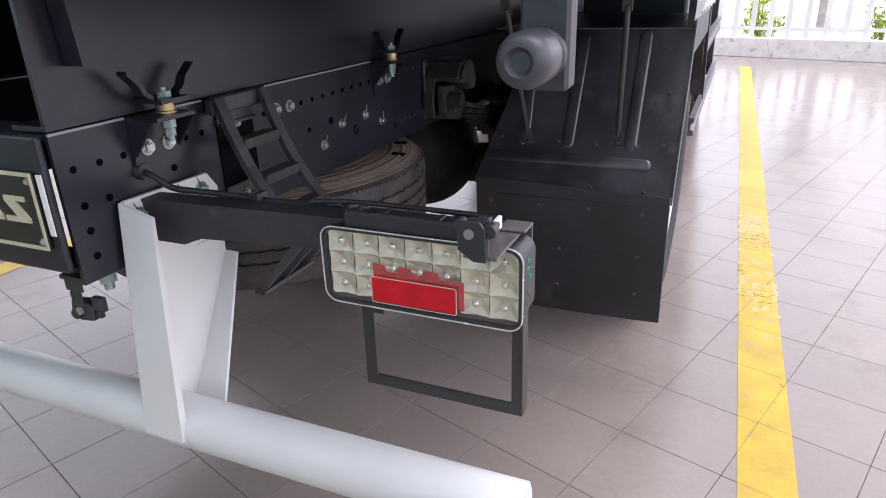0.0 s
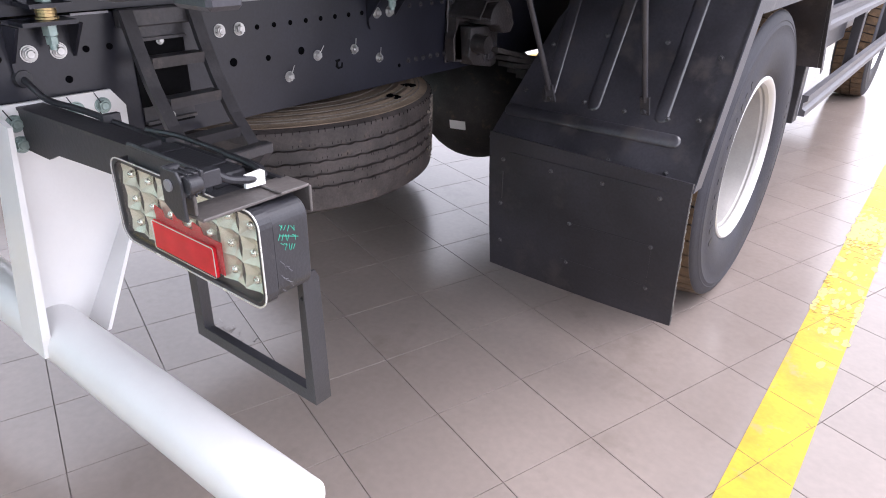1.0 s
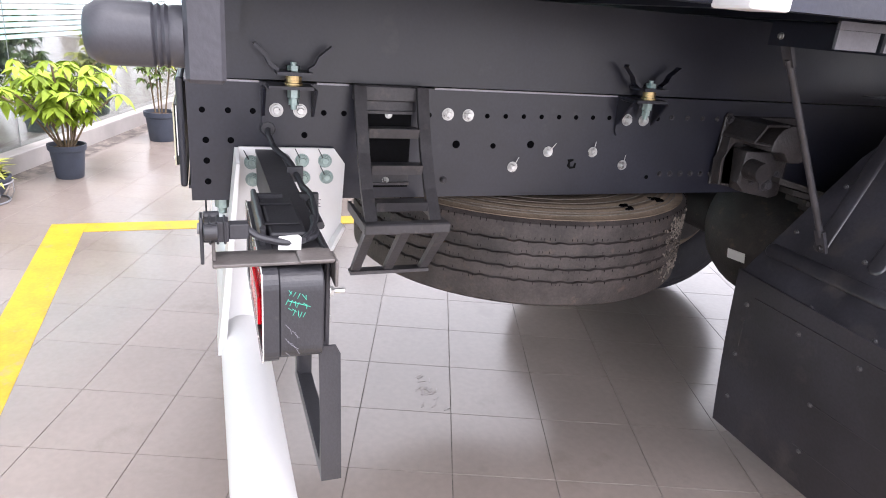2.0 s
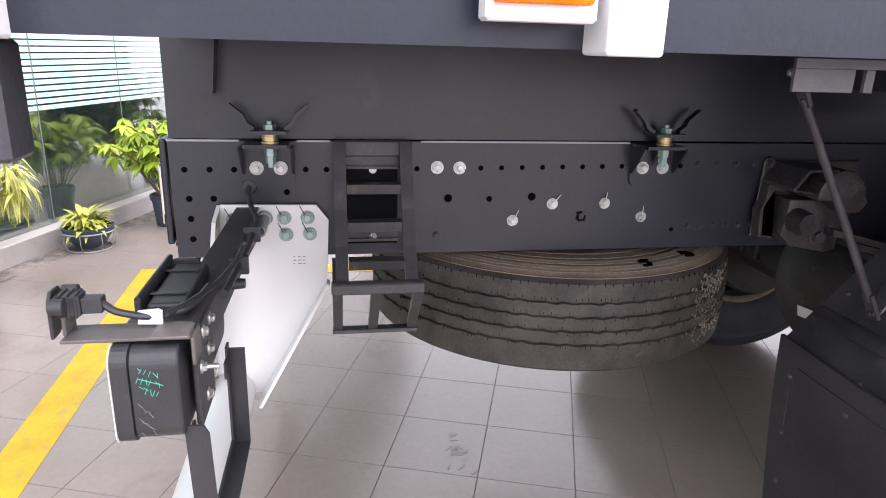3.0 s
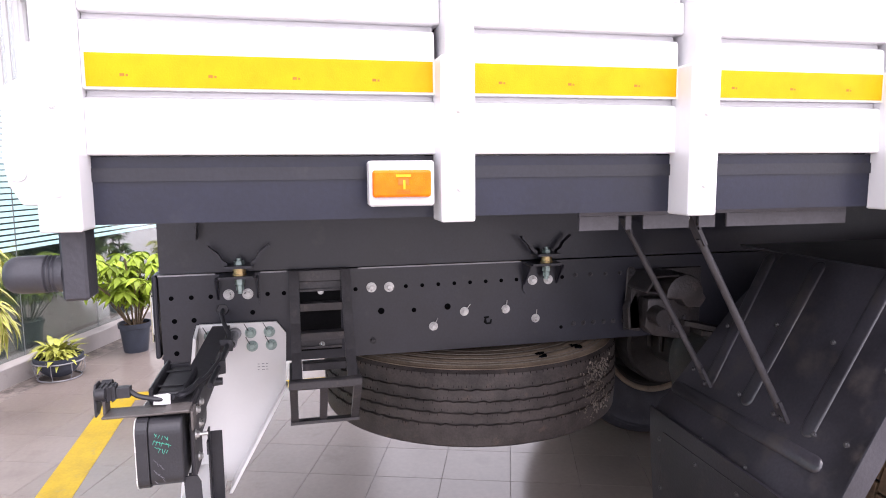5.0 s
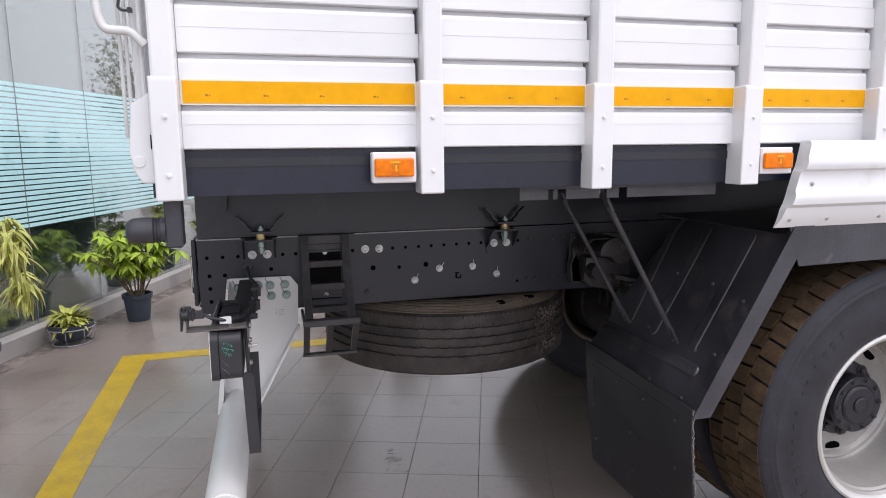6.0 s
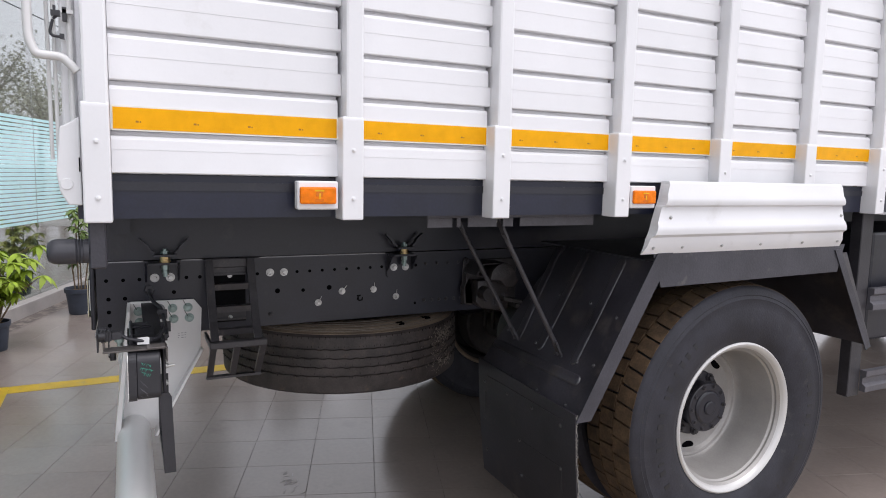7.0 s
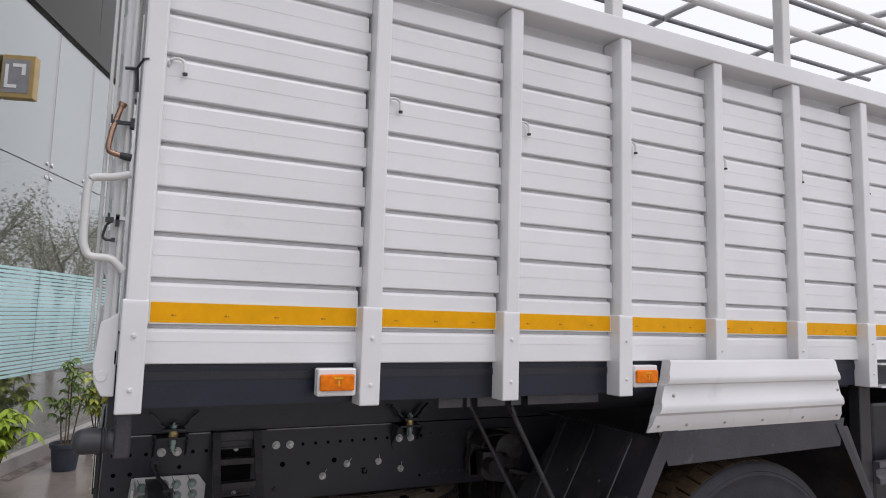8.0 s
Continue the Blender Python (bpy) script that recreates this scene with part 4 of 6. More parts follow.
# white corrugated valance beside the wheel
bm = bmesh.new()
prof = [(1.2980, 1.4000), (1.3030, 1.3900), (1.3035, 1.3560), (1.3075, 1.3460), (1.3080, 1.3320), (1.3050, 1.3235), (1.2945, 1.3180), (1.2935, 1.3120), (1.2945, 1.2680), (1.3005, 1.2560), (1.3020, 1.2420), (1.2990, 1.2290), (1.2870, 1.2195), (1.2855, 1.2130), (1.2800, 1.1900), (1.2640, 1.1640)]
n = len(prof)
a, b, a2, b2 = [], [], [], []
for k, (x, z) in enumerate(prof):
    t = (1.400 - z) / 0.236
    swell = 0.20 * (x - 1.2955) if z > 1.2 else 0.0
    y0, y1 = 1.7155 - 0.068 * t ** 1.25 + swell, 2.5626 + 0.074 * t + swell
    a.append(bm.verts.new((x, y0, z)))
    b.append(bm.verts.new((x, y1, z)))
    a2.append(bm.verts.new((x - 0.003, y0, z)))
    b2.append(bm.verts.new((x - 0.003, y1, z)))
for k in range(n - 1):
    bm.faces.new((a[k], a[k + 1], b[k + 1], b[k]))
    bm.faces.new((a2[k], b2[k], b2[k + 1], a2[k + 1]))
    bm.faces.new((a[k], a2[k], a2[k + 1], a[k + 1]))
    bm.faces.new((b[k], b[k + 1], b2[k + 1], b2[k]))
bm.faces.new((a[0], b[0], b2[0], a2[0]))
bm.faces.new((a[-1], a2[-1], b2[-1], b[-1]))
bmesh.ops.recalc_face_normals(bm, faces=list(bm.faces))
ends = [[v.co.copy() for v in a], [v.co.copy() for v in b]]
valance = part("wheel_valance", bm, WHITE, truck, "white corrugated sheet valance over the wheel", True)
for row, dy in zip(ends, (0.004, -0.004)):
    bm = bmesh.new()
    q = [[bm.verts.new((x, p.y + e, p.z)) for p in row] for x, e in ((0, 0), (1, 0), (0, dy), (1, dy))]
    for line in (q[0], q[2]):
        for v, p in zip(line, row):
            v.co.x = p.x - 0.0035
    for line in (q[1], q[3]):
        for v in line:
            v.co.x = 1.2630
    for m in range(n - 1):
        bm.faces.new((q[0][m], q[0][m + 1], q[1][m + 1], q[1][m]))
        bm.faces.new((q[2][m], q[3][m], q[3][m + 1], q[2][m + 1]))
    bmesh.ops.recalc_face_normals(bm, faces=list(bm.faces))
    part("valance_cheek", bm, WHITE, valance)
for y in (1.685, 1.81, 1.99, 2.18, 2.40, 2.60):
    bolt(valance, (1.2770, y, 1.186), 0.0055, None, None, "rivet")
for y in (1.735, 2.585):
    bolt(valance, (1.2940, y, 1.284), 0.0055, None, None, "rivet")

# ---- cargo body ----
PITCH, P1, WIDE = 0.4283, 0.7070, 0.0455
FRONT_END = 5.48
RIGHTS = [0.143] + [P1 + PITCH * k for k in range(12)]
SLAT_H = 0.1087
SLAT_Z = [1.594 + SLAT_H * k for k in range(7)]


def slat_mesh(y0, y1, h, side=1, top=True):
    """One pressed slat: a flat face with a crease half way, a recessed upper edge in the shade of the next lip; above the crease it stops short of the next post."""
    bm = bmesh.new()
    half = 0.053
    prism(bm, [(side * x, z) for x, z in ((1.200, 0.0), (1.2470, 0.0005), (1.2490, 0.003), (1.2473, half), (1.200, half))], "y", y0, y1)
    if top:
        prism(bm, [(side * x, z) for x, z in ((1.200, half), (1.2480, half), (1.2464, h - 0.0190), (1.2432, h - 0.0112), (1.2315, h - 0.0078), (1.2295, h), (1.200, h))], "y", y0, y1 - 0.008)
    return bm


def side_wall(side):
    wall_label = "white pressed-steel slatted side wall"
    bm = bmesh.new()
    box(bm, side * 1.186, side * 1.1995, 0.09, FRONT_END, 1.39, 2.462)
    wall = part("side_panel", bm, WHITE, truck, wall_label)
    cache = {}
    for k in range(len(RIGHTS) - 1):
        y0, y1 = RIGHTS[k] + 0.001, RIGHTS[k + 1] - WIDE - 0.001
        rows = [(1.393, 0.093), (1.486, 0.108)] + [(z, SLAT_H) for z in SLAT_Z] + [(SLAT_Z[-1] + SLAT_H, 0.0)]
        for z0, h in rows:
            key = (round(y1 - y0, 3), round(h, 4))
            if key not in cache:
                cache[key] = mesh_of(slat_mesh(0, y1 - y0, h, side, h > 0), "slat", WHITE)
            put("slat", cache[key], wall, Matrix.Translation((0, y0, z0)))
        # added black strip darkens the gap beside the post, as shade would
        part("gap_seal", one_box(side * 1.1998, side * 1.2010, y1 - 0.016, y1 + 0.010, 1.39, 2.40), BLACK, wall, "black strip painting the shade in the gap at the slat ends")
        if side == 1:
            bm = bmesh.new()
            box(bm, 1.2470, 1.2494, y0 + 0.003, y1 - 0.008, 1.4865, 1.5405)
            border = part("tape_border", bm, TAPE_EDGE, wall)
            bm = bmesh.new()
            box(bm, 1.2495, 1.2502, y0 + 0.005, y1 - 0.011, 1.4900, 1.5370)
            tape = part("reflective_tape", bm, TAPE, wall, "yellow reflective tape strip")
            bm = bmesh.new()
            for q in range(int((y1 - y0) / 0.12)):
                yy = y0 + 0.05 + 0.12 * q
                box(bm, 1.2503, 1.2506, yy, yy + 0.006, 1.505, 1.509)
                box(bm, 1.2503, 1.2506, yy + 0.008, yy + 0.011, 1.505, 1.508)
            part("tape_mark", bm, MARK, tape)["kind"] = "stuff"
            hy, hz = y0 + 0.006, 2.104
            bm = bmesh.new()
            pipe(bm, [(1.256, hy, hz - 0.012), (1.264, hy + 0.0005, hz - 0.004)] + [(1.266 + 0.010 * k / 10, hy + 0.018 - 0.0175 * math.cos(math.pi * k / 10), hz + 0.014 * math.sin(math.pi * k / 10)) for k in range(11)] + [(1.276, hy + 0.0365, hz - 0.020)], 0.0040, 8)
            hook = part("rope_hook", bm, BARWHITE, wall, "small bent white rope hook", True, Matrix.Translation((-0.016, 0, 0.006)))
            bm = bmesh.new()
            rod(bm, (1.276, hy + 0.0370, hz - 0.0265), (1.276, hy + 0.0365, hz - 0.0205), 0.0060, 0.0060, 10)
            part("hook_cap", bm, PLASTIC, hook, "dark cap on the hook's end")
    return wall


near_wall = side_wall(1)
far_wall = side_wall(-1)

for side in (1, -1):
    bm = bmesh.new()
    box(bm, side * 1.200, side * 1.291, -WIDE, 0, 1.50, 2.4625)
    bevel(bm, 0.006, 2)
    POST = mesh_of(bm, "post", WHITE)
    bm = bmesh.new()
    box(bm, side * 1.200, side * 1.291, -0.049, 0, 1.50, 2.4625)
    bevel(bm, 0.006, 2)
    CORNER = mesh_of(bm, "post", WHITE)
    bm = bmesh.new()
    prism(bm, [(side * 1.2285, 1.287), (side * 1.2928, 1.287), (side * 1.2928, 1.535), (side * 1.291, 1.542), (side * 1.2285, 1.542)], "y", -WIDE - 0.0090, 0.0004)
    bevel(bm, 0.004, 2)
    STUB = mesh_of(bm, "post_foot", WHITE)
    bm = bmesh.new()
    prism(bm, [(side * 1.2285, 1.385), (side * 1.2928, 1.385), (side * 1.2928, 1.535), (side * 1.291, 1.542), (side * 1.2285, 1.542)], "y", -WIDE - 0.0090, 0.0004)
    bevel(bm, 0.004, 2)
    STUB_SHORT = mesh_of(bm, "post_foot", WHITE)
    for k, y in enumerate(RIGHTS):
        post = put("post", CORNER if k == 0 else POST, truck, Matrix.Translation((0, y, 0)), "white folded steel post")
        over_wheel = k in (4, 5)
        put("post_foot", STUB_SHORT if over_wheel else STUB, post)
        if side == 1:
            for z in ((1.43,) if over_wheel else (1.34, 1.46)):
                bolt(post, (1.2925, -0.026, z), 0.0055, hex_bolt(WHITE, "rivet") if k == 0 and z == 1.34 else bpy.data.meshes["rivet"], None, "rivet")
    bm = bmesh.new()
    box(bm, side * 1.195, side * 1.297, 0.085, FRONT_END + 0.06, 2.463, 2.5275)
    bevel(bm, 0.004, 2)
    part("top_rail", bm, WHITE, truck, "white box-section top rail")
    for y in (0.143, P1 + PITCH * 2 - 0.02, P1 + PITCH * 4 - 0.02, P1 + PITCH * 6 - 0.02, P1 + PITCH * 8 - 0.02, P1 + PITCH * 10 - 0.02):
        bm = bmesh.new()
        box(bm, side * 1.225, side * 1.270, y - 0.045, y, 2.528, 3.25)
        part("stanchion", bevel(bm, 0.003), FENCE, truck, "flat upright above the top rail")
    for z in (2.730, 2.903, 3.08):
        bm = bmesh.new()
        rod(bm, (side * 1.215, 0.12, z), (side * 1.215, FRONT_END, z), 0.0175, 0.0175, 14)
        part("rail_pipe", bm, FENCE, truck, "pale round rail pipe", True)
for k in range(6):
    y = 0.152 + 0.95 * k
    bm = bmesh.new()
    pipe(bm, arc([(-1.22, y, 3.05), (-1.0, y, 3.32), (0, y, 3.42), (1.0, y, 3.32), (1.22, y, 3.05)], 5), 0.02, 10)
    part("roof_hoop", bm, FENCE, truck, "tarpaulin hoop over the cargo body", True)
for x in (-0.6, 0.0, 0.6):
    bm = bmesh.new()
    rod(bm, (x, 0.15, 3.40 - 0.1 * abs(x)), (x, FRONT_END - 0.4, 3.40 - 0.1 * abs(x)), 0.015, 0.015, 10)
    part("hoop_rail", bm, GALV, truck)
bm = bmesh.new()
box(bm, -1.22, 1.22, FRONT_END + 0.001, FRONT_END + 0.05, 1.38, 2.95)
part("front_wall", bm, WHITE, truck)
bm = bmesh.new()
box(bm, -1.12, 1.12, 5.72, 7.4, 0.75, 2.55)
bevel(bm, 0.12, 4)
cab = part("cab", bm, WHITE, truck, "white driver's cab", True)
part("windscreen", one_box(-1.0, 1.0, 7.401, 7.412, 1.6, 2.4), PLATE, cab)

# tailgate with its fittings
gate = part("tailgate", one_box(-1.222, 1.222, 0.052, 0.082, 1.385, 2.50, 0.004), WHITE, truck, "white tailgate with rods and levers")
for k in range(6):
    bm = bmesh.new()
    prism(bm, [(0.0515, 1.42 + 0.18 * k), (0.0515, 1.53 + 0.18 * k), (0.040, 1.515 + 0.18 * k), (0.040, 1.435 + 0.18 * k)], "x", -1.15, 1.15)
    part("tailgate_rib", bm, WHITE, gate)
for x, dy in ((1.262, 0.0), (-1.262, -0.03)):
    bm = bmesh.new()
    pipe(bm, arc([(x, 0.086, 1.828), (x, 0.050 + dy, 1.817), (x, 0.004 + dy, 1.812), (x, 0.000 + dy, 1.780), (x, 0.000 + dy, 1.665), (x, 0.012 + dy, 1.633), (x, 0.060 + dy, 1.632), (x, 0.086, 1.604)], 5), 0.0090, 12)
    part("grab_handle", bm, BARWHITE, gate, "white bent-tube grab handle", True)
bm = bmesh.new()
pipe(bm, arc([(1.252, 0.057, 1.990), (1.252, 0.0402, 1.9285), (1.252, 0.0335, 1.878), (1.252, 0.066, 1.870)], 7), 0.0062, 12)
rod(bm, (1.252, 0.0560, 1.986), (1.252, 0.0590, 1.995), 0.0085, 0.0095, 12)
lever = part("locking_lever", bm, BRONZE, gate, "bronze locking lever with black grip", True)
bm = bmesh.new()
rod(bm, (1.252, 0.060, 1.8715), (1.252, 0.085, 1.8680), 0.0080, 0.0095, 14)
part("lever_grip", bevel(bm, 0.002), PLASTIC, lever)
bm = bmesh.new()
box(bm, 1.240, 1.258, 0.038, 0.080, 1.946, 1.952)
box(bm, 1.238, 1.262, 0.077, 0.086, 1.938, 1.960)
box(bm, 1.246, 1.254, 0.036, 0.040, 1.946, 1.966)
part("lever_bracket", bm, PLASTIC, lever)
for y in (0.030, 0.042):
    bm = bmesh.new()
    rod(bm, (1.215, y, 1.42), (1.215, y, 2.48), 0.004, 0.004, 8)
    part("locking_rod", bm, BARWHITE, gate)
bm = bmesh.new()
rod(bm, (1.24, 0.073, 1.45), (1.24, 0.073, 2.45), 0.006, 0.006, 10)
for z in (1.725, 2.3):
    box(bm, 1.230, 1.258, 0.060, 0.082, z - 0.004, z + 0.004)
part("locking_rod", bm, BARWHITE, gate)
bm = bmesh.new()
pipe(bm, arc([(1.250, 0.057, 2.080), (1.250, 0.081, 2.084), (1.250, 0.084, 2.060), (1.250, 0.0855, 2.028)], 3), 0.0040, 8)
rod(bm, (1.294, 0.094, 2.0945), (1.294, 0.106, 2.098), 0.003, 0.002, 8)
rod(bm, (1.250, 0.082, 2.084), (1.294, 0.095, 2.0945), 0.003, 0.003, 8)
part("latch_pin", bm, PLASTIC, gate, "black bent latch pin")
bm = bmesh.new()
pipe(bm, arc([(1.250, 0.054, 1.718), (1.250, 0.044, 1.708), (1.250, 0.0375, 1.681), (1.250, 0.044, 1.674), (1.250, 0.063, 1.674)], 4), 0.0030, 8)
box(bm, 1.242, 1.256, 0.041, 0.058, 1.715, 1.726)
box(bm, 1.244, 1.254, 0.045, 0.050, 1.726, 1.736)
box(bm, 1.242, 1.258, 0.056, 0.064, 1.670, 1.679)
box(bm, 1.242, 1.258, 0.062, 0.070, 1.706, 1.733)
part("latch_hook", bm, PLASTIC, gate, "small black latch with a bent wire hook")
bm = bmesh.new()
prism(bm, [(0.0392, 1.392), (0.0443, 1.353), (0.0600, 1.324), (0.0855, 1.323), (0.0855, 1.512), (0.065, 1.497), (0.0480, 1.488)], "x", 1.2235, 1.262)
hinge = part("tailgate_hinge", bevel(bm, 0.003, 2), WHITE, gate, "white hinge plate")
bm = bmesh.new()
rod(bm, (1.2618, 0.0576, 1.3688), (1.2650, 0.0576, 1.3688), 0.0125, 0.0115, 20)
part("hinge_pin", bm, WHITE, hinge)
part("hinge_slot", one_box(1.2618, 1.2624, 0.0815, 0.0845, 1.395, 1.425), HOLE, hinge)

# rubber buffer under the corner post
bm = bmesh.new()
box(bm, 1.180, 1.234, 0.0925, 0.128, 1.180, 1.2865)
bevel(bm, 0.004)
buffer_arm = part("buffer_bracket", bm, DARKGREY, truck, "dark grey steel bracket below the corner post")
bm = revolve([(a, q * 0.80) for a, q in [(0.0, 0.0005), (0.0, 0.012), (-0.006, 0.018), (-0.004, 0.026), (0.004, 0.033), (0.014, 0.0355), (0.030, 0.0355), (0.050, 0.0355), (0.052, 0.0325), (0.055, 0.0355), (0.058, 0.0325), (0.061, 0.0355), (0.064, 0.0325), (0.067, 0.0345), (0.076, 0.0345), (0.076, 0.0005)]], 40)
part("rubber_buffer", bm, BUMPER, buffer_arm, "round ribbed grey rubber buffer", True, pose(1.205, 0.0165, 1.2185, 0, 0, 90))

# amber side markers
def side_marker(y0, y1):
    base = part("side_marker", one_box(1.2600, 1.2925, y0, y1, 1.314, 1.383, 0.003), WHITE, truck, "amber side marker lamp on a white plate")
    part("amber_lens", one_box(1.293, 1.304, y0 + 0.004, y1 - 0.007, 1.328, 1.369, 0.004, 2), AMBER, base)
    c = (y0 + y1) / 2
    bm = bmesh.new()
    for dy, dz, w, h in ((0, 0.0035, 0.016, 0.010), (0.0, -0.0090, 0.020, 0.0012), (0.0, -0.0115, 0.020, 0.0012), (0.0, -0.0140, 0.020, 0.0012)):
        box(bm, 1.3042, 1.3047, c + dy - w / 2, c + dy + w / 2, 1.348 + dz - h / 2, 1.348 + dz + h / 2)
    part("lamp_core", bm, AMBER2, base)
    bm = bmesh.new()
    for dy, dz, w, h in ((0.0, 0.0125, 0.023, 0.004), (0.001, -0.001, 0.0035, 0.014)):
        box(bm, 1.3048, 1.3053, c + dy - w / 2, c + dy + w / 2, 1.348 + dz - h / 2, 1.348 + dz + h / 2)
    part("lamp_prism", bm, YELLOWLENS, base, "yellow prism in the lens")


side_marker(0.541, 0.6415)
side_marker(1.5690, 1.668)

# ---- rear underrun bar, brackets and tail lamps ----
BAR_Y, BAR_Z, BAR_R = 0.170, 0.511, 0.051
bm = bmesh.new()
rod(bm, (-1.172, BAR_Y, BAR_Z), (1.172, BAR_Y, BAR_Z), BAR_R, BAR_R, 48)
bar = part("underrun_bar", bm, BARWHITE, truck, "white round rear underrun bar", True)
for side in (1, -1):
    bm = bmesh.new()
    rod(bm, (side * 1.1722, BAR_Y, BAR_Z), (side * 1.1752, BAR_Y, BAR_Z), BAR_R - 0.004, BAR_R - 0.006, 48)
    part("end_cap", bm, BARWHITE, bar)


def underrun_bracket(side):
    s = side * 0.4385
    bm = bmesh.new()
    prism(bm, [(0.170, 0.955), (0.373, 0.953), (0.398, 0.919), (0.392, 0.78), (0.236, 0.505), (0.135, 0.505)], "x", s, s + side * 0.008)
    q = [(0.162, 0.953), (0.170, 0.953), (0.128, 0.507), (0.112, 0.507)]
    lo = [bm.verts.new((s, y, z)) for y, z in q]
    hi = [bm.verts.new((s + side * (0.072 if z > 0.9 else 0.092), y, z - (0.02 if z > 0.9 else 0.0))) for y, z in q]
    bm.faces.new(lo)
    bm.faces.new(hi[::-1])
    for i in range(4):
        bm.faces.new((lo[i], hi[i], hi[(i + 1) % 4], lo[(i + 1) % 4]))
    q = [(0.392, 0.78), (0.398, 0.775), (0.243, 0.505), (0.235, 0.505)]
    lo = [bm.verts.new((s, y, z)) for y, z in q]
    hi = [bm.verts.new((s + side * (0.036 if z > 0.7 else 0.084), y, z)) for y, z in q]
    bm.faces.new(lo)
    bm.faces.new(hi[::-1])
    for i in range(4):
        bm.faces.new((lo[i], hi[i], hi[(i + 1) % 4], lo[(i + 1) % 4]))
    bmesh.ops.recalc_face_normals(bm, faces=list(bm.faces))
    br = part("underrun_bracket", bm, BARWHITE, truck, "white folded bracket carrying the underrun bar")
    for y, z in ((0.196, 0.922), (0.198, 0.884), (0.303, 0.926), (0.306, 0.888), (0.353, 0.926), (0.357, 0.889)):
        bolt(br, (s + side * 0.008, y, z), 0.0135, OLIVE_BOLT, None if side > 0 else pose(0, 0, 0, 0, 0, 180))
    bm = bmesh.new()
    for y, z in ((0.303, 0.926), (0.353, 0.926), (0.306, 0.888), (0.357, 0.889), (0.196, 0.922)):
        rod(bm, (s + side * 0.016, y - 0.004, z + 0.004), (s + side * 0.017, y - 0.016, z + 0.028), 0.0012, 0.001, 6)
    part("locking_wire", bm, SATIN, br)
    bm = bmesh.new()
    random.seed(3)
    for k in range(3):
        for j in range(3):
            y = 0.318 + 0.011 * j
            box(bm, s + side * 0.0082, s + side * 0.0086, y, y + random.uniform(0.004, 0.009), 0.835 - 0.008 * k, 0.8365 - 0.008 * k)
    part("stencil_mark", bm, GREYCHALK, br)


underrun_bracket(1)
underrun_bracket(-1)


def tail_lamp(side):
    def X(x):
        return side * x
    # carrier arm: a channel open at the front, with a tapered cheek near the frame
    bm = bmesh.new()
    prism(bm, [(X(0.447), 0.872), (X(0.447), 0.944), (X(0.86), 0.9525), (X(0.86), 0.903), (X(0.66), 0.893), (X(0.57), 0.888), (X(0.53), 0.872)], "y", 0.206, 0.212)
    prism(bm, [(X(0.447), 0.9442), (X(1.10), 0.9585), (X(1.10), 0.964), (X(0.447), 0.9500)], "y", 0.204, 0.250)
    prism(bm, [(X(0.447), 0.880), (X(0.447), 0.9438), (X(1.03), 0.9565), (X(1.03), 0.905), (X(0.62), 0.893)], "y", 0.240, 0.246)
    arm = part("lamp_arm", bm, SATIN, truck, "black channel-steel arm carrying the tail lamp")
    bm = bmesh.new()
    prism(bm, [(X(1.035), 0.835), (X(1.128), 0.835), (X(1.128), 0.970), (X(1.035), 0.970)], "y", 0.240, 0.247)
    part("lamp_plate", bevel(bm, 0.002), SATIN, arm)
    for x, z in ((1.045, 0.947), (1.090, 0.948), (1.112, 0.911), (1.087, 0.860), (1.062, 0.912)):
        bolt(arm, (X(x), 0.2475, z), 0.0078, None, pose(0, 0, 0, 0, 0, 90))
    bm = bmesh.new()
    rod(bm, (X(1.112), 0.2475, 0.911), (X(1.112), 0.268, 0.911), 0.0035, 0.0035, 8)
    part("stud", bm, ZINC, arm)
    # lamp housing, face to the rear
    bm = bmesh.new()
    box(bm, X(0.850), X(1.160), 0.1898, 0.243, 0.810, 0.934)
    bmesh.ops.bevel(bm, geom=[e for e in bm.edges if abs((e.verts[0].co - e.verts[1].co).normalized().y) > 0.9], offset=0.022, segments=5, profile=0.5, affect="EDGES")
    bevel(bm, 0.002)
    lamp = part("tail_lamp", bm, PLASTIC, truck, "rectangular tail lamp with chrome cells and red reflector")

    def ring(x0, x1, z0, z1, r, t, y0, y1):
        def loop(o):
            pts = []
            for cx, cz, a0 in ((x1 - r, z1 - r, 0), (x0 + r, z1 - r, 90), (x0 + r, z0 + r, 180), (x1 - r, z0 + r, 270)):
                for k in range(6):
                    a = radians(a0 + 18 * k)
                    pts.append((cx + (r - o) * math.cos(a), cz + (r - o) * math.sin(a)))
            return pts
        bm = bmesh.new()
        o, i = loop(0), loop(t)
        vo0 = [bm.verts.new((X(x), y0, z)) for x, z in o]
        vi0 = [bm.verts.new((X(x), y0, z)) for x, z in i]
        vo1 = [bm.verts.new((X(x), y1, z)) for x, z in o]
        vi1 = [bm.verts.new((X(x), y1, z)) for x, z in i]
        m = len(o)
        for k in range(m):
            j = (k + 1) % m
            bm.faces.new((vo0[k], vo0[j], vi0[j], vi0[k]))
            bm.faces.new((vo1[k], vi1[k], vi1[j], vo1[j]))
            bm.faces.new((vo0[k], vo1[k], vo1[j], vo0[j]))
            bm.faces.new((vi0[k], vi0[j], vi1[j], vi1[k]))
        bmesh.ops.recalc_face_normals(bm, faces=list(bm.faces))
        return bm

    part("chrome_trim", ring(0.846, 1.164, 0.806, 0.938, 0.022, 0.0018, 0.1700, 0.1714), TRIM, lamp, "thin bright trim line")
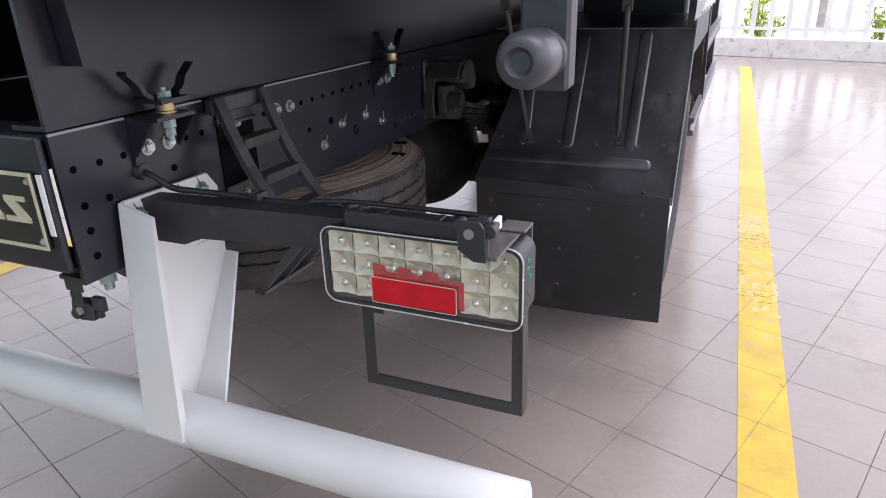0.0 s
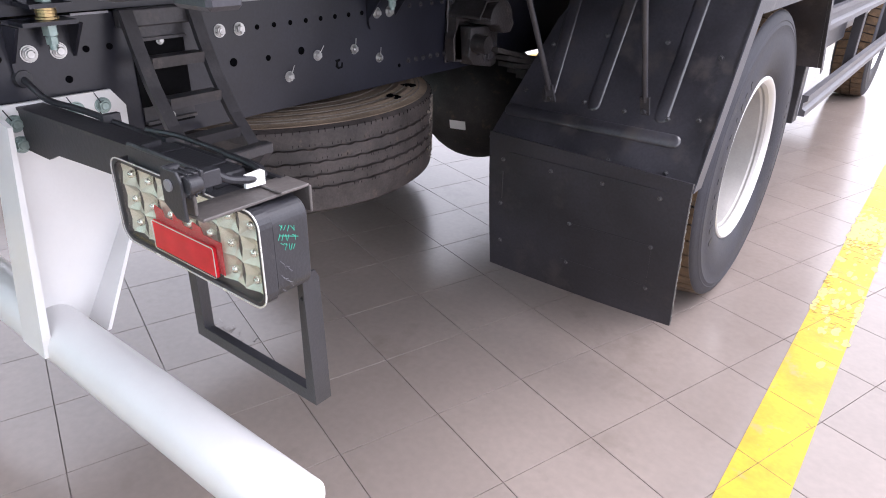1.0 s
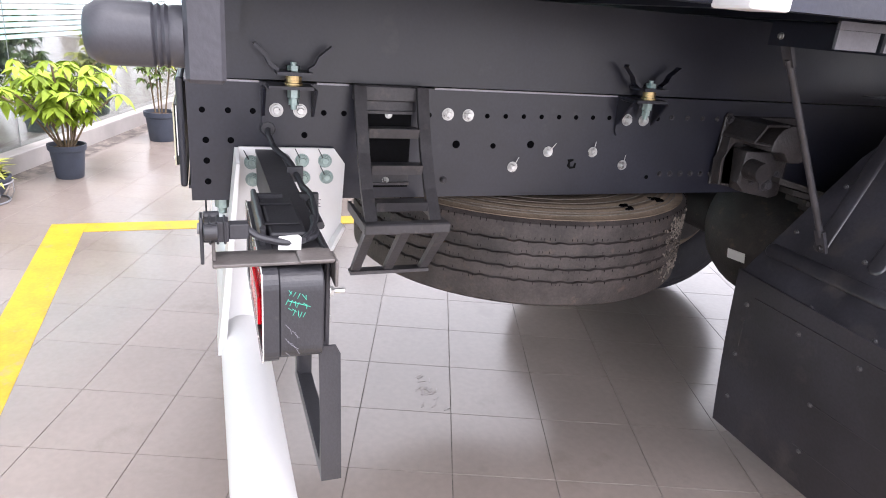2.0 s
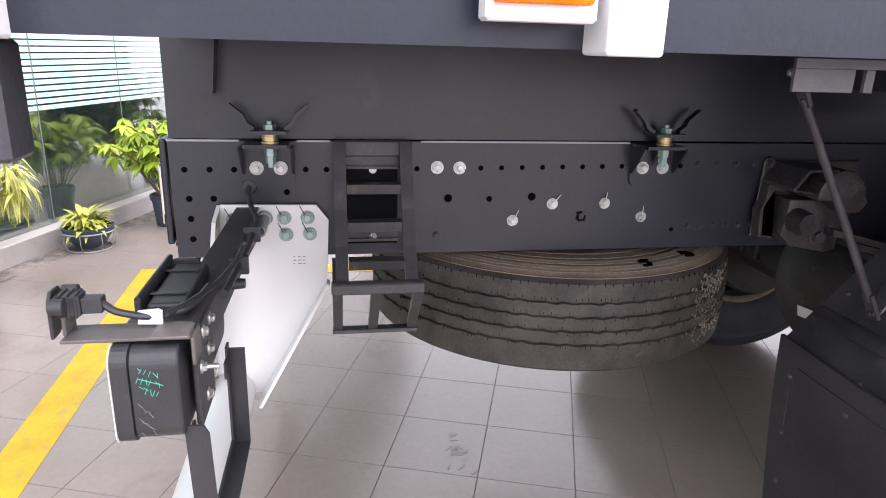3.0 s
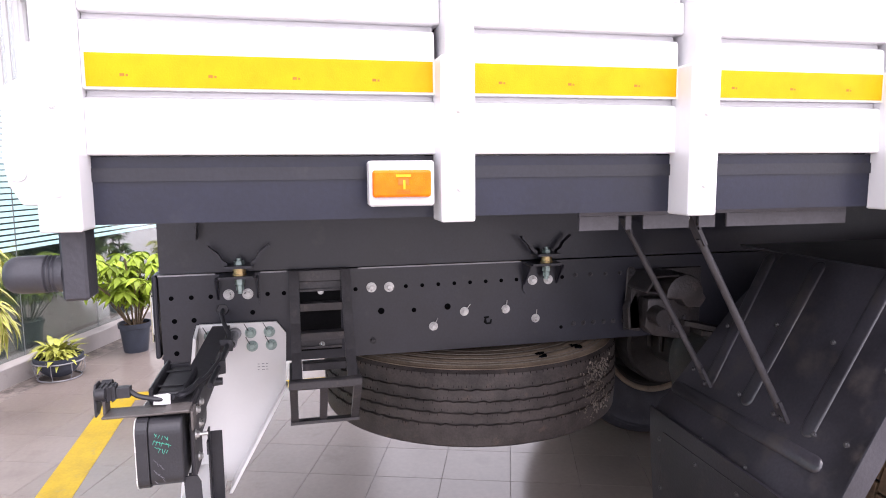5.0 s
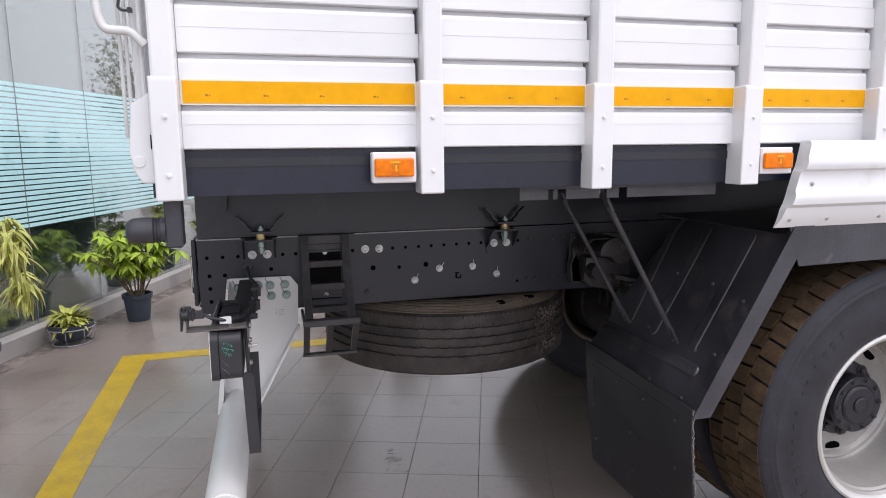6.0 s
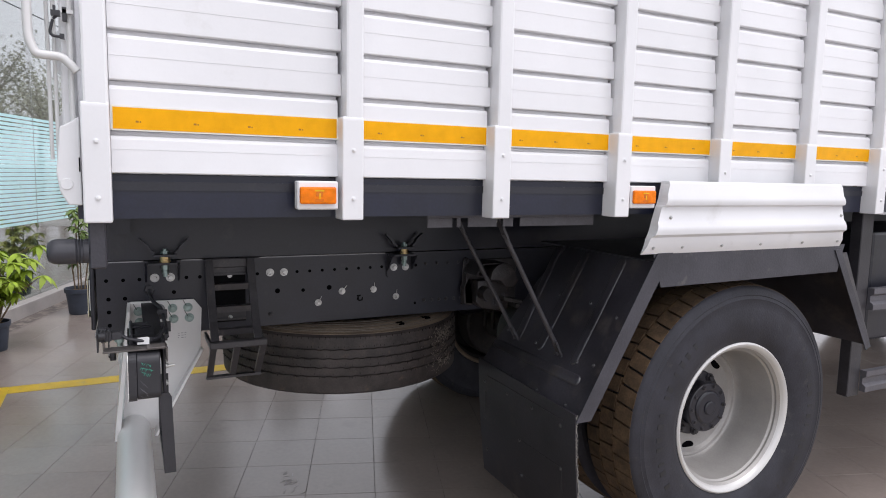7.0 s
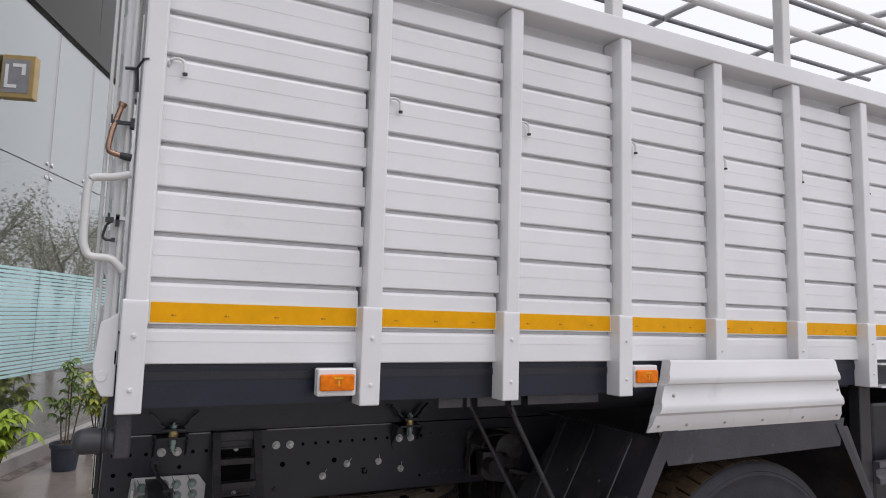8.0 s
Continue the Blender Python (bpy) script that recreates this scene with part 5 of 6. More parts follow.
    part("bezel", ring(0.848, 1.162, 0.808, 0.936, 0.021, 0.0050, 0.1715, 0.1896), PLASTIC, lamp, "black bezel")
    # reflector cells: shallow four-sided cups, each with a diode
    cells = [(c, r) for c in range(7) for r in range(3) if not (r == 2 and 1 < c < 5)]
    x0, x1, z0, z1 = 0.8545, 1.1555, 0.818, 0.930
    cw, ch = (x1 - x0) / 7, (z1 - z0) / 3
    for c, r in cells:
        bm = bmesh.new()
        xa, xb = x0 + cw * c + 0.0001, x0 + cw * (c + 1) - 0.0001
        zb = z1 - ch * r - 0.0001
        za = zb - ch + 0.0002
        mx, mz = (xa + xb) / 2, (za + zb) / 2
        rim = [bm.verts.new((X(x), y, z)) for x, y, z in ((xa, 0.1785, za), (mx, 0.1835, za), (xb, 0.1800, za), (xb, 0.1770, mz), (xb, 0.1785, zb), (mx, 0.1835, zb), (xa, 0.1800, zb), (xa, 0.1815, mz))]
        hub = [bm.verts.new((X(mx + 0.009 * math.cos(q)), 0.1888, mz + 0.009 * math.sin(q))) for q in [math.pi * (1.25 + 0.25 * k) for k in range(8)]]
        bm.faces.new(hub)
        for k in range(8):
            j = (k + 1) % 8
            bm.faces.new((rim[k], rim[j], hub[j]))
            bm.faces.new((rim[k], hub[j], hub[k]))
        bmesh.ops.recalc_face_normals(bm, faces=list(bm.faces))
        cell = part("reflector_cell", bm, CHROME, lamp)
        bm = bmesh.new()
        bmesh.ops.create_uvsphere(bm, u_segments=12, v_segments=8, radius=0.0060, matrix=Matrix.Translation((X(mx), 0.1830, mz)))
        part("diode", bm, BULB, cell, smooth=True)
    bm = bmesh.new()
    for c in range(2, 5):
        xa, zt = x0 + cw * c, z1 - 1.62 * ch
        prism(bm, [(X(xa - 0.012), zt - 0.0005), (X(xa + 0.012), zt - 0.0005), (X(xa + 0.008), zt + 0.009), (X(xa - 0.010), zt + 0.012)], "y", 0.1775, 0.1785)
    box(bm, X(x0 + cw * 1.75), X(x0 + cw * 5.12), 0.1775, 0.1785, z0 + 0.004, z1 - 1.62 * ch)
    bmesh.ops.recalc_face_normals(bm, faces=list(bm.faces))
    part("red_backing", bm, RED, lamp)
    part("red_reflector", one_box(X(0.928), X(1.066), 0.1712, 0.1772, 0.817, 0.861, 0.002), RED, lamp, "red reflector block")
    part("reflector_outline", ring(0.928, 1.066, 0.8165, 0.8615, 0.004, 0.0010, 0.1704, 0.1711), TRIM, lamp)
    bm = one_box(X(0.858), X(1.153), 0.1738, 0.1748, 0.814, 0.932)
    lens = part("clear_lens", bm, LENS, lamp)
    lens.visible_shadow = False
    lamp.matrix_basis = Matrix.Translation((side * 0.006, -0.0095, 0.8385 - 0.806 * 0.945)) @ Matrix.Diagonal((1, 1, 0.945, 1))
    # chalk marks on the side
    bm = bmesh.new()
    rng = random.Random(9)
    for k in range(18):
        row, col = divmod(k, 6)
        y, z = 0.2010 + 0.0040 * col + rng.uniform(-0.001, 0.001), 0.913 - 0.0120 * row - 0.0016 * col
        rod(bm, (X(1.1605), y, z), (X(1.1605), y + rng.choice((-0.003, 0.0, 0.003, 0.005)), z - rng.uniform(0.004, 0.008)), 0.00045, 0.00040, 6)
    rod(bm, (X(1.1605), 0.200, 0.899), (X(1.1605), 0.226, 0.889), 0.0005, 0.0005, 6)
    part("chalk_mark", bm, CHALK, lamp, "small green chalk scribble")
    bm = bmesh.new()
    for k in range(13):
        y, z = 0.197 + 0.0026 * (k % 6), 0.866 - 0.0033 * k
        rod(bm, (X(1.1605), y, z), (X(1.1605), y + rng.uniform(0.001, 0.006), z - rng.uniform(0.002, 0.009)), 0.0004, 0.0003, 6)
    part("chalk_scribble", bm, GREYCHALK, lamp)
    # wiring cover on the back and top
    bm = bmesh.new()
    box(bm, X(0.90), X(1.06), 0.188, 0.236, 0.9325, 0.952)
    part("wiring_cover", bevel(bm, 0.004, 2), PLASTIC, lamp)
    bm = bmesh.new()
    box(bm, X(0.888), X(1.066), 0.176, 0.1835, 0.9345, 0.9590)
    box(bm, X(0.888), X(0.896), 0.1837, 0.2220, 0.9345, 0.9570)
    box(bm, X(0.930), X(0.940), 0.1837, 0.2300, 0.9522, 0.9545)
    box(bm, X(1.020), X(1.030), 0.1837, 0.2300, 0.9522, 0.9545)
    bevel(bm, 0.0012)
    rod(bm, (X(0.890), 0.1800, 0.9600), (X(1.064), 0.1800, 0.9600), 0.0042, 0.0042, 12)
    part("cover_lip", bm, PLASTIC, lamp)
    # number plate frame
    bm = bmesh.new()
    for x0, x1, z1 in ((0.868, 0.889, 0.830), (1.131, 1.1460, 0.850)):
        box(bm, X(x0), X(x1), 0.2365, 0.2400, 0.6635, z1)
    box(bm, X(0.868), X(1.1460), 0.2365, 0.2400, 0.6440, 0.6634)
    box(bm, X(0.8892), X(0.909), 0.2365, 0.2400, 0.785, 0.812)
    prism(bm, [(0.2365, 0.6440), (0.2640, 0.6440), (0.2580, 0.840), (0.252, 0.852), (0.2300, 0.852)], "x", X(1.1462), X(1.1495))
    prism(bm, [(0.2403, 0.6440), (0.2640, 0.6440), (0.2640, 0.820), (0.2403, 0.820)], "x", X(0.868), X(0.8715))
    box(bm, X(0.8718), X(1.1458), 0.2403, 0.2640, 0.6440, 0.6475)
    frame_part = part("plate_frame", bm, PLASTIC, arm, "empty black number plate frame")
    bolt(frame_part, (X(1.139), 0.2365, 0.812), 0.004, BLACK_BOLT, BACKWARD)
    # sensor strap over the lamp
    bm = bmesh.new()
    box(bm, X(1.104), X(1.150), 0.1085, 0.247, 0.9645, 0.9685)
    prism(bm, [(0.1085, 0.9690), (0.1125, 0.9690), (0.1125, 0.992), (0.1085, 0.992)], "x", X(1.106), X(1.1385))
    prism(bm, [(0.2475, 0.9685), (0.2515, 0.9685), (0.2515, 0.935), (0.2475, 0.935)], "x", X(1.118), X(1.156))
    box(bm, X(1.118), X(1.158), 0.205, 0.2465, 0.9690, 0.9725)
    strap = part("sensor_strap", bevel(bm, 0.001), DUSTSTEEL, arm, "bent dusty black steel strap")
    bm = bmesh.new()
    prism(bm, [(X(1.102), 0.980), (X(1.102), 1.011), (X(1.109), 1.020), (X(1.131), 1.020), (X(1.139), 1.010), (X(1.140), 0.9660), (X(1.122), 0.9660)], "y", 0.0960, 0.1000)
    rod(bm, (X(1.142), 0.1005, 1.006), (X(1.142), 0.116, 1.006), 0.0095, 0.0095, 14)
    rod(bm, (X(1.102), 0.1005, 1.011), (X(1.102), 0.118, 1.011), 0.0075, 0.0075, 12)
    box(bm, X(1.110), X(1.133), 0.1003, 0.128, 0.990, 1.014)
    box(bm, X(1.113), X(1.130), 0.128, 0.150, 0.992, 1.010)
    for k in range(3):
        box(bm, X(1.108), X(1.135), 0.106 + 0.008 * k, 0.109 + 0.008 * k, 0.988, 1.016)
    sensor = part("parking_sensor", bevel(bm, 0.001), PLASTIC, strap, "black sensor plate with plug")
    bm = bmesh.new()
    rod(bm, (X(1.118), 0.0958, 1.003), (X(1.118), 0.0935, 1.003), 0.0066, 0.0066, 18)
    part("sensor_eye", bm, GALV, sensor)
    bm = bmesh.new()
    pipe(bm, arc([(X(1.122), 0.148, 1.002), (X(1.126), 0.162, 0.992), (X(1.122), 0.195, 0.982), (X(1.09), 0.235, 0.978), (X(1.00), 0.243, 0.975)], 5), 0.0045, 8)
    part("sensor_cable", bm, PLASTIC, strap, smooth=True)
    bm = bmesh.new()
    pipe(bm, arc([(X(1.117), 0.214, 0.983), (X(1.08), 0.230, 0.980), (X(0.98), 0.252, 0.972), (X(0.86), 0.262, 0.968), (X(0.78), 0.258, 0.962)], 5), 0.0042, 8)
    part("sensor_cable", bm, PLASTIC, strap, smooth=True)
    bm = bmesh.new()
    prism(bm, [(0.184, 0.974), (0.211, 0.973), (0.2115, 0.989), (0.2075, 0.9915), (0.185, 0.990)], "x", X(1.1185), X(1.1225))
    part("paper_tag", bm, LABEL, strap, "crumpled white paper tag")
    # connector and harness from the frame along the arm
    bm = bmesh.new()
    rod(bm, (X(0.4475), 0.262, 0.926), (X(0.462), 0.262, 0.926), 0.017, 0.015, 20)
    rod(bm, (X(0.462), 0.262, 0.926), (X(0.545), 0.262, 0.9215), 0.0115, 0.0115, 16)
    part("loom_connector", bm, GALV, arm, "grey round loom connector", True)
    bm = bmesh.new()
    for k in range(9):
        rod(bm, (X(0.546 + 0.012 * k), 0.262 - 0.001 * k, 0.9215 + 0.0022 * k), (X(0.553 + 0.012 * k), 0.2618 - 0.001 * k, 0.9230 + 0.0022 * k), 0.0085, 0.0085, 12)
    part("loom_conduit", bm, PLASTIC, arm, "ribbed black conduit")
    bm = bmesh.new()
    pipe(bm, arc([(X(0.436), 0.232, 0.992), (X(0.46), 0.230, 0.986), (X(0.49), 0.24, 0.962), (X(0.58), 0.262, 0.955), (X(0.75), 0.263, 0.950), (X(0.98), 0.258, 0.955)], 5), 0.0058, 10)
    part("wiring_harness", bm, PLASTIC, arm, "ribbed black cable along the arm", True)
    bm = bmesh.new()
    rod(bm, (X(0.4305), 0.232, 0.993), (X(0.440), 0.232, 0.993), 0.017, 0.014, 20)
    part("grommet", bm, PLASTIC, arm)
    for x in (0.66, 0.84):
        bm = bmesh.new()
        box(bm, X(x), X(x + 0.012), 0.246, 0.275, 0.938, 0.966)
        part("cable_clip", bm, PLASTIC, arm)
    bm = bmesh.new()
    for x, z in ((0.80, 0.915), (0.83, 0.90)):
        rod(bm, (X(x), 0.246, z + 0.015), (X(x), 0.266, z + 0.015), 0.010, 0.008, 12)
    part("clip_knob", bm, PLASTIC, arm)


tail_lamp(1)
tail_lamp(-1)

# ---- side underrun rails and steps forward of the wheel ----
for y in (2.868, 4.2, 5.5):
    bm = bmesh.new()
    box(bm, 1.160, 1.208, y - 0.008, y + 0.066, 0.515, 1.287)
    part("side_guard_post", bevel(bm, 0.003), SATIN, truck, "black side guard upright")
for z in (0.930, 0.580):
    bm = bmesh.new()
    prism(bm, [(1.2085, z - 0.045), (1.235, z - 0.045), (1.235, z - 0.022), (1.220, z - 0.012), (1.220, z + 0.012), (1.235, z + 0.022), (1.235, z + 0.045), (1.2085, z + 0.045)], "y", 2.935, 5.65)
    part("side_guard_rail", bm, MIDGREY, truck, "ribbed grey steel side guard rail")
part("tool_box", one_box(0.62, 1.14, 3.05, 4.15, 0.72, 1.20, 0.015, 2), BLACK, truck, "black toolbox inside the side guard")
bm = bmesh.new()
rod(bm, (0.84, 4.45, 0.88), (0.84, 5.45, 0.88), 0.27, 0.27, 32)
part("fuel_tank", bevel(bm, 0.02, 2), GALV, truck, "grey fuel tank", True)
bm = bmesh.new()
box(bm, 1.234, 1.30, 2.86, 3.20, 1.284, 1.292)
box(bm, 1.234, 1.30, 2.86, 3.20, 1.375, 1.3795)
part("sill_frame", bm, WHITE, truck)

# ---- glass front of the building ----
GD, OVERHANG = -2.15, 0.05
plinth = tagged(part("plinth", one_box(-6, 14, GD - 0.16, -2.05, -0.019, 0.125, 0.006), STONE, None, place=YARD.copy()), "low pale stone plinth under the glass front", "plinth", kind="structure")
JOINTS = [-6.0, -4.6, -3.2, -1.8, -0.4, 0.6, 1.30, 2.02, 2.83, 4.33, 5.22, 6.6, 8.0, 9.4, 11.0, 13.0]
front = tagged(new("glass_front"), "frameless glass shop front with striped frosted film", "window", kind="structure")
front.name = "window_1"
for a, b in zip(JOINTS, JOINTS[1:]):
    for z0, z1 in ((0.127, 2.875), (2.885, 4.379)):
        pane = part("pane", one_box(a + 0.004, b - 0.004, GD - 0.006, GD + 0.006, z0, z1), GLASS, front, place=YARD.copy())
        pane.visible_shadow = False
    bm = bmesh.new()
    z = 0.845
    while z < 1.875:
        gap = 0.007 + 0.005 * abs((z - 1.36) / 0.52)
        box(bm, a + 0.006, b - 0.006, GD + 0.0065, GD + 0.0075, z, min(z + 0.0385 - gap, 1.88))
        z += 0.0385
    part("film_strip", bm, FILM, front, "pale green frosted stripes", place=YARD.copy())
for u in JOINTS[1:-1]:
    for z0, z1 in ((0.127, 2.874), (2.886, 4.379)):
        part("joint_seal", one_box(u - 0.0035, u + 0.0035, GD - 0.006, GD + 0.0062, z0, z1), SEAL, front, place=YARD.copy())
    fitting = part("spider_fitting", one_box(u - 0.02, u + 0.02, GD - 0.05, GD - 0.012, 2.86, 2.90), STEEL, front, place=YARD.copy())
    for du in (-0.055, 0.055):
        for dz in (-0.07, 0.07):
            bm = bmesh.new()
            rod(bm, (u + du, GD + 0.007, 2.88 + dz), (u + du, GD + 0.016, 2.88 + dz), 0.024, 0.020, 16)
            part("glass_stud", bm, STEEL, fitting)
soffit = tagged(part("ceiling", one_box(-6, 14, -9.0, GD + OVERHANG, 4.38, 4.70), SOFFIT, None, place=YARD.copy()), "dark lining of the overhanging canopy", "ceiling", kind="structure")
fascia = tagged(new("wall_fascia"), "dark olive glazed fascia above the shop front", "wall", kind="structure")
for a, b in zip(JOINTS, JOINTS[1:]):
    part("fascia_panel", one_box(a + 0.003, b - 0.003, GD - 0.04, GD + 0.03, 4.705, 7.2), SOFFIT, fascia, place=YARD.copy())
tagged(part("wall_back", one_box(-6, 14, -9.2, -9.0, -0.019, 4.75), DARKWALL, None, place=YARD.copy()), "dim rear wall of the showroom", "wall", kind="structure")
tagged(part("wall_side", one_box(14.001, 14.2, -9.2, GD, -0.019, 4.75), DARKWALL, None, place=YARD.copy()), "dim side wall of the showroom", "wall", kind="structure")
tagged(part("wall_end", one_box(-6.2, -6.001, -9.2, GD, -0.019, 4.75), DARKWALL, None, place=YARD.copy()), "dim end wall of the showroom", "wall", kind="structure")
tagged(part("floor_indoor", one_box(-6, 14, -9.0, GD - 0.161, -0.019, 0.02), INFLOOR, None, place=YARD.copy()), "pale grey-green floor inside the showroom", "floor", kind="structure")

SU = 3.27
sign = tagged(part("projecting_sign", one_box(SU, SU + 0.09, GD + 0.012, -1.862, 3.313, 3.700, 0.006), SIGN, None, place=YARD.copy()), "small gold-framed sign box projecting from the glass", "sign")
part("sign_face", one_box(SU - 0.004, SU - 0.0005, GD + 0.03, -1.905, 3.357, 3.657), GALV, sign)
for d0, d1, z0, z1 in ((-2.10, -2.075, 3.40, 3.61), (-2.075, -2.00, 3.40, 3.43), (-1.965, -1.935, 3.52, 3.62), (-2.04, -1.965, 3.59, 3.62)):
    part("sign_emblem", one_box(SU - 0.009, SU - 0.0045, d0, d1, z0, z1), LABEL, sign)

# ---- far fence and gate ----
FD = 11.93
tagged(part("wall_fence", one_box(-10, 8, FD, FD + 0.25, -0.019, 0.30, 0.01), KERB, None, place=YARD.copy()), "stained low white boundary wall", "wall", kind="structure")
fence = tagged(part("boundary_fence", one_box(-10, 8, FD + 0.10, FD + 0.14, 1.25, 1.31), FENCE, None, place=YARD.copy()), "white metal picket fence on the boundary wall", "fence")
PICKET = mesh_of(one_box(-0.035, 0.035, FD + 0.105, FD + 0.135, 0.301, 1.45), "picket", FENCE)
part("lower_rail", one_box(-10, 8, FD + 0.10, FD + 0.14, 0.42, 0.47), FENCE, fence)
for k in range(64):
    put("picket", PICKET, fence, Matrix.Translation((-9.9 + 0.28 * k, -0.035 + 0.0005, 0)))


# ---- plants ----
def leaf_shape(length, width, droop, cup=0.15):
    """A pointed leaf along +x with a folded midrib and a droop."""
    rows = []
    for k in range(6):
        t = k / 5
        w = width * math.sin(math.pi * min(0.97, 0.08 + 0.92 * t) ** 0.8) * 0.5
        x, z = length * t * (1 - 0.15 * droop * t), -droop * length * t * t
        rows.append([(x, -w, z + cup * w), (x, 0, z), (x, w, z + cup * w)])
    return rows


def add_leaf(bm, m, rows):
    vs = [[bm.verts.new(m @ Vector(p)) for p in row] for row in rows]
    for a, b in zip(vs, vs[1:]):
        for k in range(2):
            bm.faces.new((a[k], a[k + 1], b[k + 1], b[k]))


def pot(name, p, r, h, label, category="plant"):
    thing = tagged(new(name), label, category)
    thing.location = p
    bm = revolve([(0.0, 0.0005), (0.0, r * 0.74), (h * 0.04, r * 0.78), (h * 0.82, r * 0.95), (h * 0.84, r * 1.04), (h, r * 1.06), (h, r * 0.96), (h * 0.86, r * 0.9)], 32)
    part("pot", bm, POT, thing, "blue-grey plastic pot", True, pose(0, 0, 0, 0, -90, 0))
    bm = bmesh.new()
    rod(bm, (0, 0, h * 0.80), (0, 0, h * 0.88), r * 0.93, r * 0.9, 24)
    part("soil", bm, SOIL, thing)
    return thing


def umbrella_plant(p, r, h, tall, spread, seed, stems=7, leaf=0.165, hubs=5, material=None, label="bushy green umbrella plant in a blue-grey pot"):
    rng = random.Random(seed)
    thing = pot("potted_plant", p, r, h, label)
    bm, lf = bmesh.new(), bmesh.new()
    rows = leaf_shape(leaf, leaf * 0.36, 0.30)
    for s in range(stems):
        a = 2 * math.pi * s / stems + rng.uniform(-0.3, 0.3)
        reach = spread * (rng.uniform(0.55, 0.95) if s % 2 else rng.uniform(0.15, 0.5))
        tip = Vector((math.cos(a) * reach, math.sin(a) * reach, h + tall * (rng.uniform(0.45, 0.75) if s % 2 else rng.uniform(0.75, 1.0))))
        base = Vector((math.cos(a) * r * 0.30, math.sin(a) * r * 0.30, h * 0.86))
        mid = base.lerp(tip, 0.5) + Vector((0, 0, tall * 0.12))
        pipe(bm, [base, mid, tip], 0.007, 6)
        for q in range(hubs):
            t = 0.35 + 0.65 * q / (hubs - 1)
            c = base.lerp(mid, t * 2) if t < 0.5 else mid.lerp(tip, t * 2 - 1)
            b = rng.uniform(0, 2 * math.pi) if q < hubs - 1 else a
            out = leaf * rng.uniform(0.6, 1.1)
            hub = c + Vector((math.cos(b) * out, math.sin(b) * out, 0.05))
            pipe(bm, [c, c.lerp(hub, 0.5) + Vector((0, 0, 0.012)), hub], 0.0025, 4)
            n = rng.randint(7, 9)
            for k in range(n):
                m = Matrix.Translation(hub) @ pose(0, 0, 0, 0, 0, math.degrees(b) + 360 * k / n + rng.uniform(-12, 12)) @ pose(0, 0, 0, rng.uniform(-20, 20), rng.uniform(0, 38), 0) @ Matrix.Diagonal((rng.uniform(0.75, 1.1),) * 3 + (1,))
                add_leaf(lf, m, rows)
    part("stem", bm, WOODY, thing)
    part("foliage", lf, material or LEAF, thing, smooth=True)["kind"] = "stuff"
    return thing


def striped_leaf(bm, m, rows):
    """A leaf with pale margins and a green middle."""
    vs = []
    for l, c, r in rows:
        l, c, r = Vector(l), Vector(c), Vector(r)
        vs.append([bm.verts.new(m @ q) for q in (l, l.lerp(c, 0.5), r.lerp(c, 0.5), r)])
    for a, b in zip(vs, vs[1:]):
        for k in range(3):
            bm.faces.new((a[k], a[k + 1], b[k + 1], b[k])).material_index = int(k == 1)


def drooping_plant(p, r, h, tall, seed):
    rng = random.Random(seed)
    thing = pot("potted_plant", p, r, h, "tall variegated plant with drooping yellow-green leaf tufts")
    bm, lf = bmesh.new(), bmesh.new()
    rows = leaf_shape(0.122, 0.025, 1.2)
    for s, (a, reach, up) in enumerate(((45, 0.54, 0.90), (85, 0.30, 0.52), (160, 0.36, 0.92), (200, 0.50, 0.42), (280, 0.30, 0.75), (330, 0.44, 0.50), (60, 0.10, 1.0))):
        a = radians(a)
        base = Vector((math.cos(a) * r * 0.3, math.sin(a) * r * 0.3, h * 0.86))
        tip = Vector((math.cos(a) * reach, math.sin(a) * reach, h + tall * up))
        mid = base.lerp(tip, 0.5) + Vector((-math.cos(a) * 0.05, -math.sin(a) * 0.05, 0.06))
        pipe(bm, [base, base.lerp(mid, 0.5) + Vector((0, 0, 0.03)), mid, tip], 0.006, 6)
        for k in range(100):
            m = Matrix.Translation(tip + Vector((rng.gauss(0, 0.025), rng.gauss(0, 0.025), rng.uniform(-0.10, 0.05)))) @ pose(0, 0, 0, 0, 0, rng.uniform(0, 360)) @ pose(0, 0, 0, 0, rng.uniform(-38, 40), 0) @ Matrix.Diagonal((rng.uniform(0.6, 1.0),) * 3 + (1,))
            striped_leaf(lf, m, rows)
    part("stem", bm, WOODY, thing)
    foliage = part("foliage", lf, LIME, thing, smooth=True)
    foliage.data.materials.append(LIMEMID)
    foliage["kind"] = "stuff"


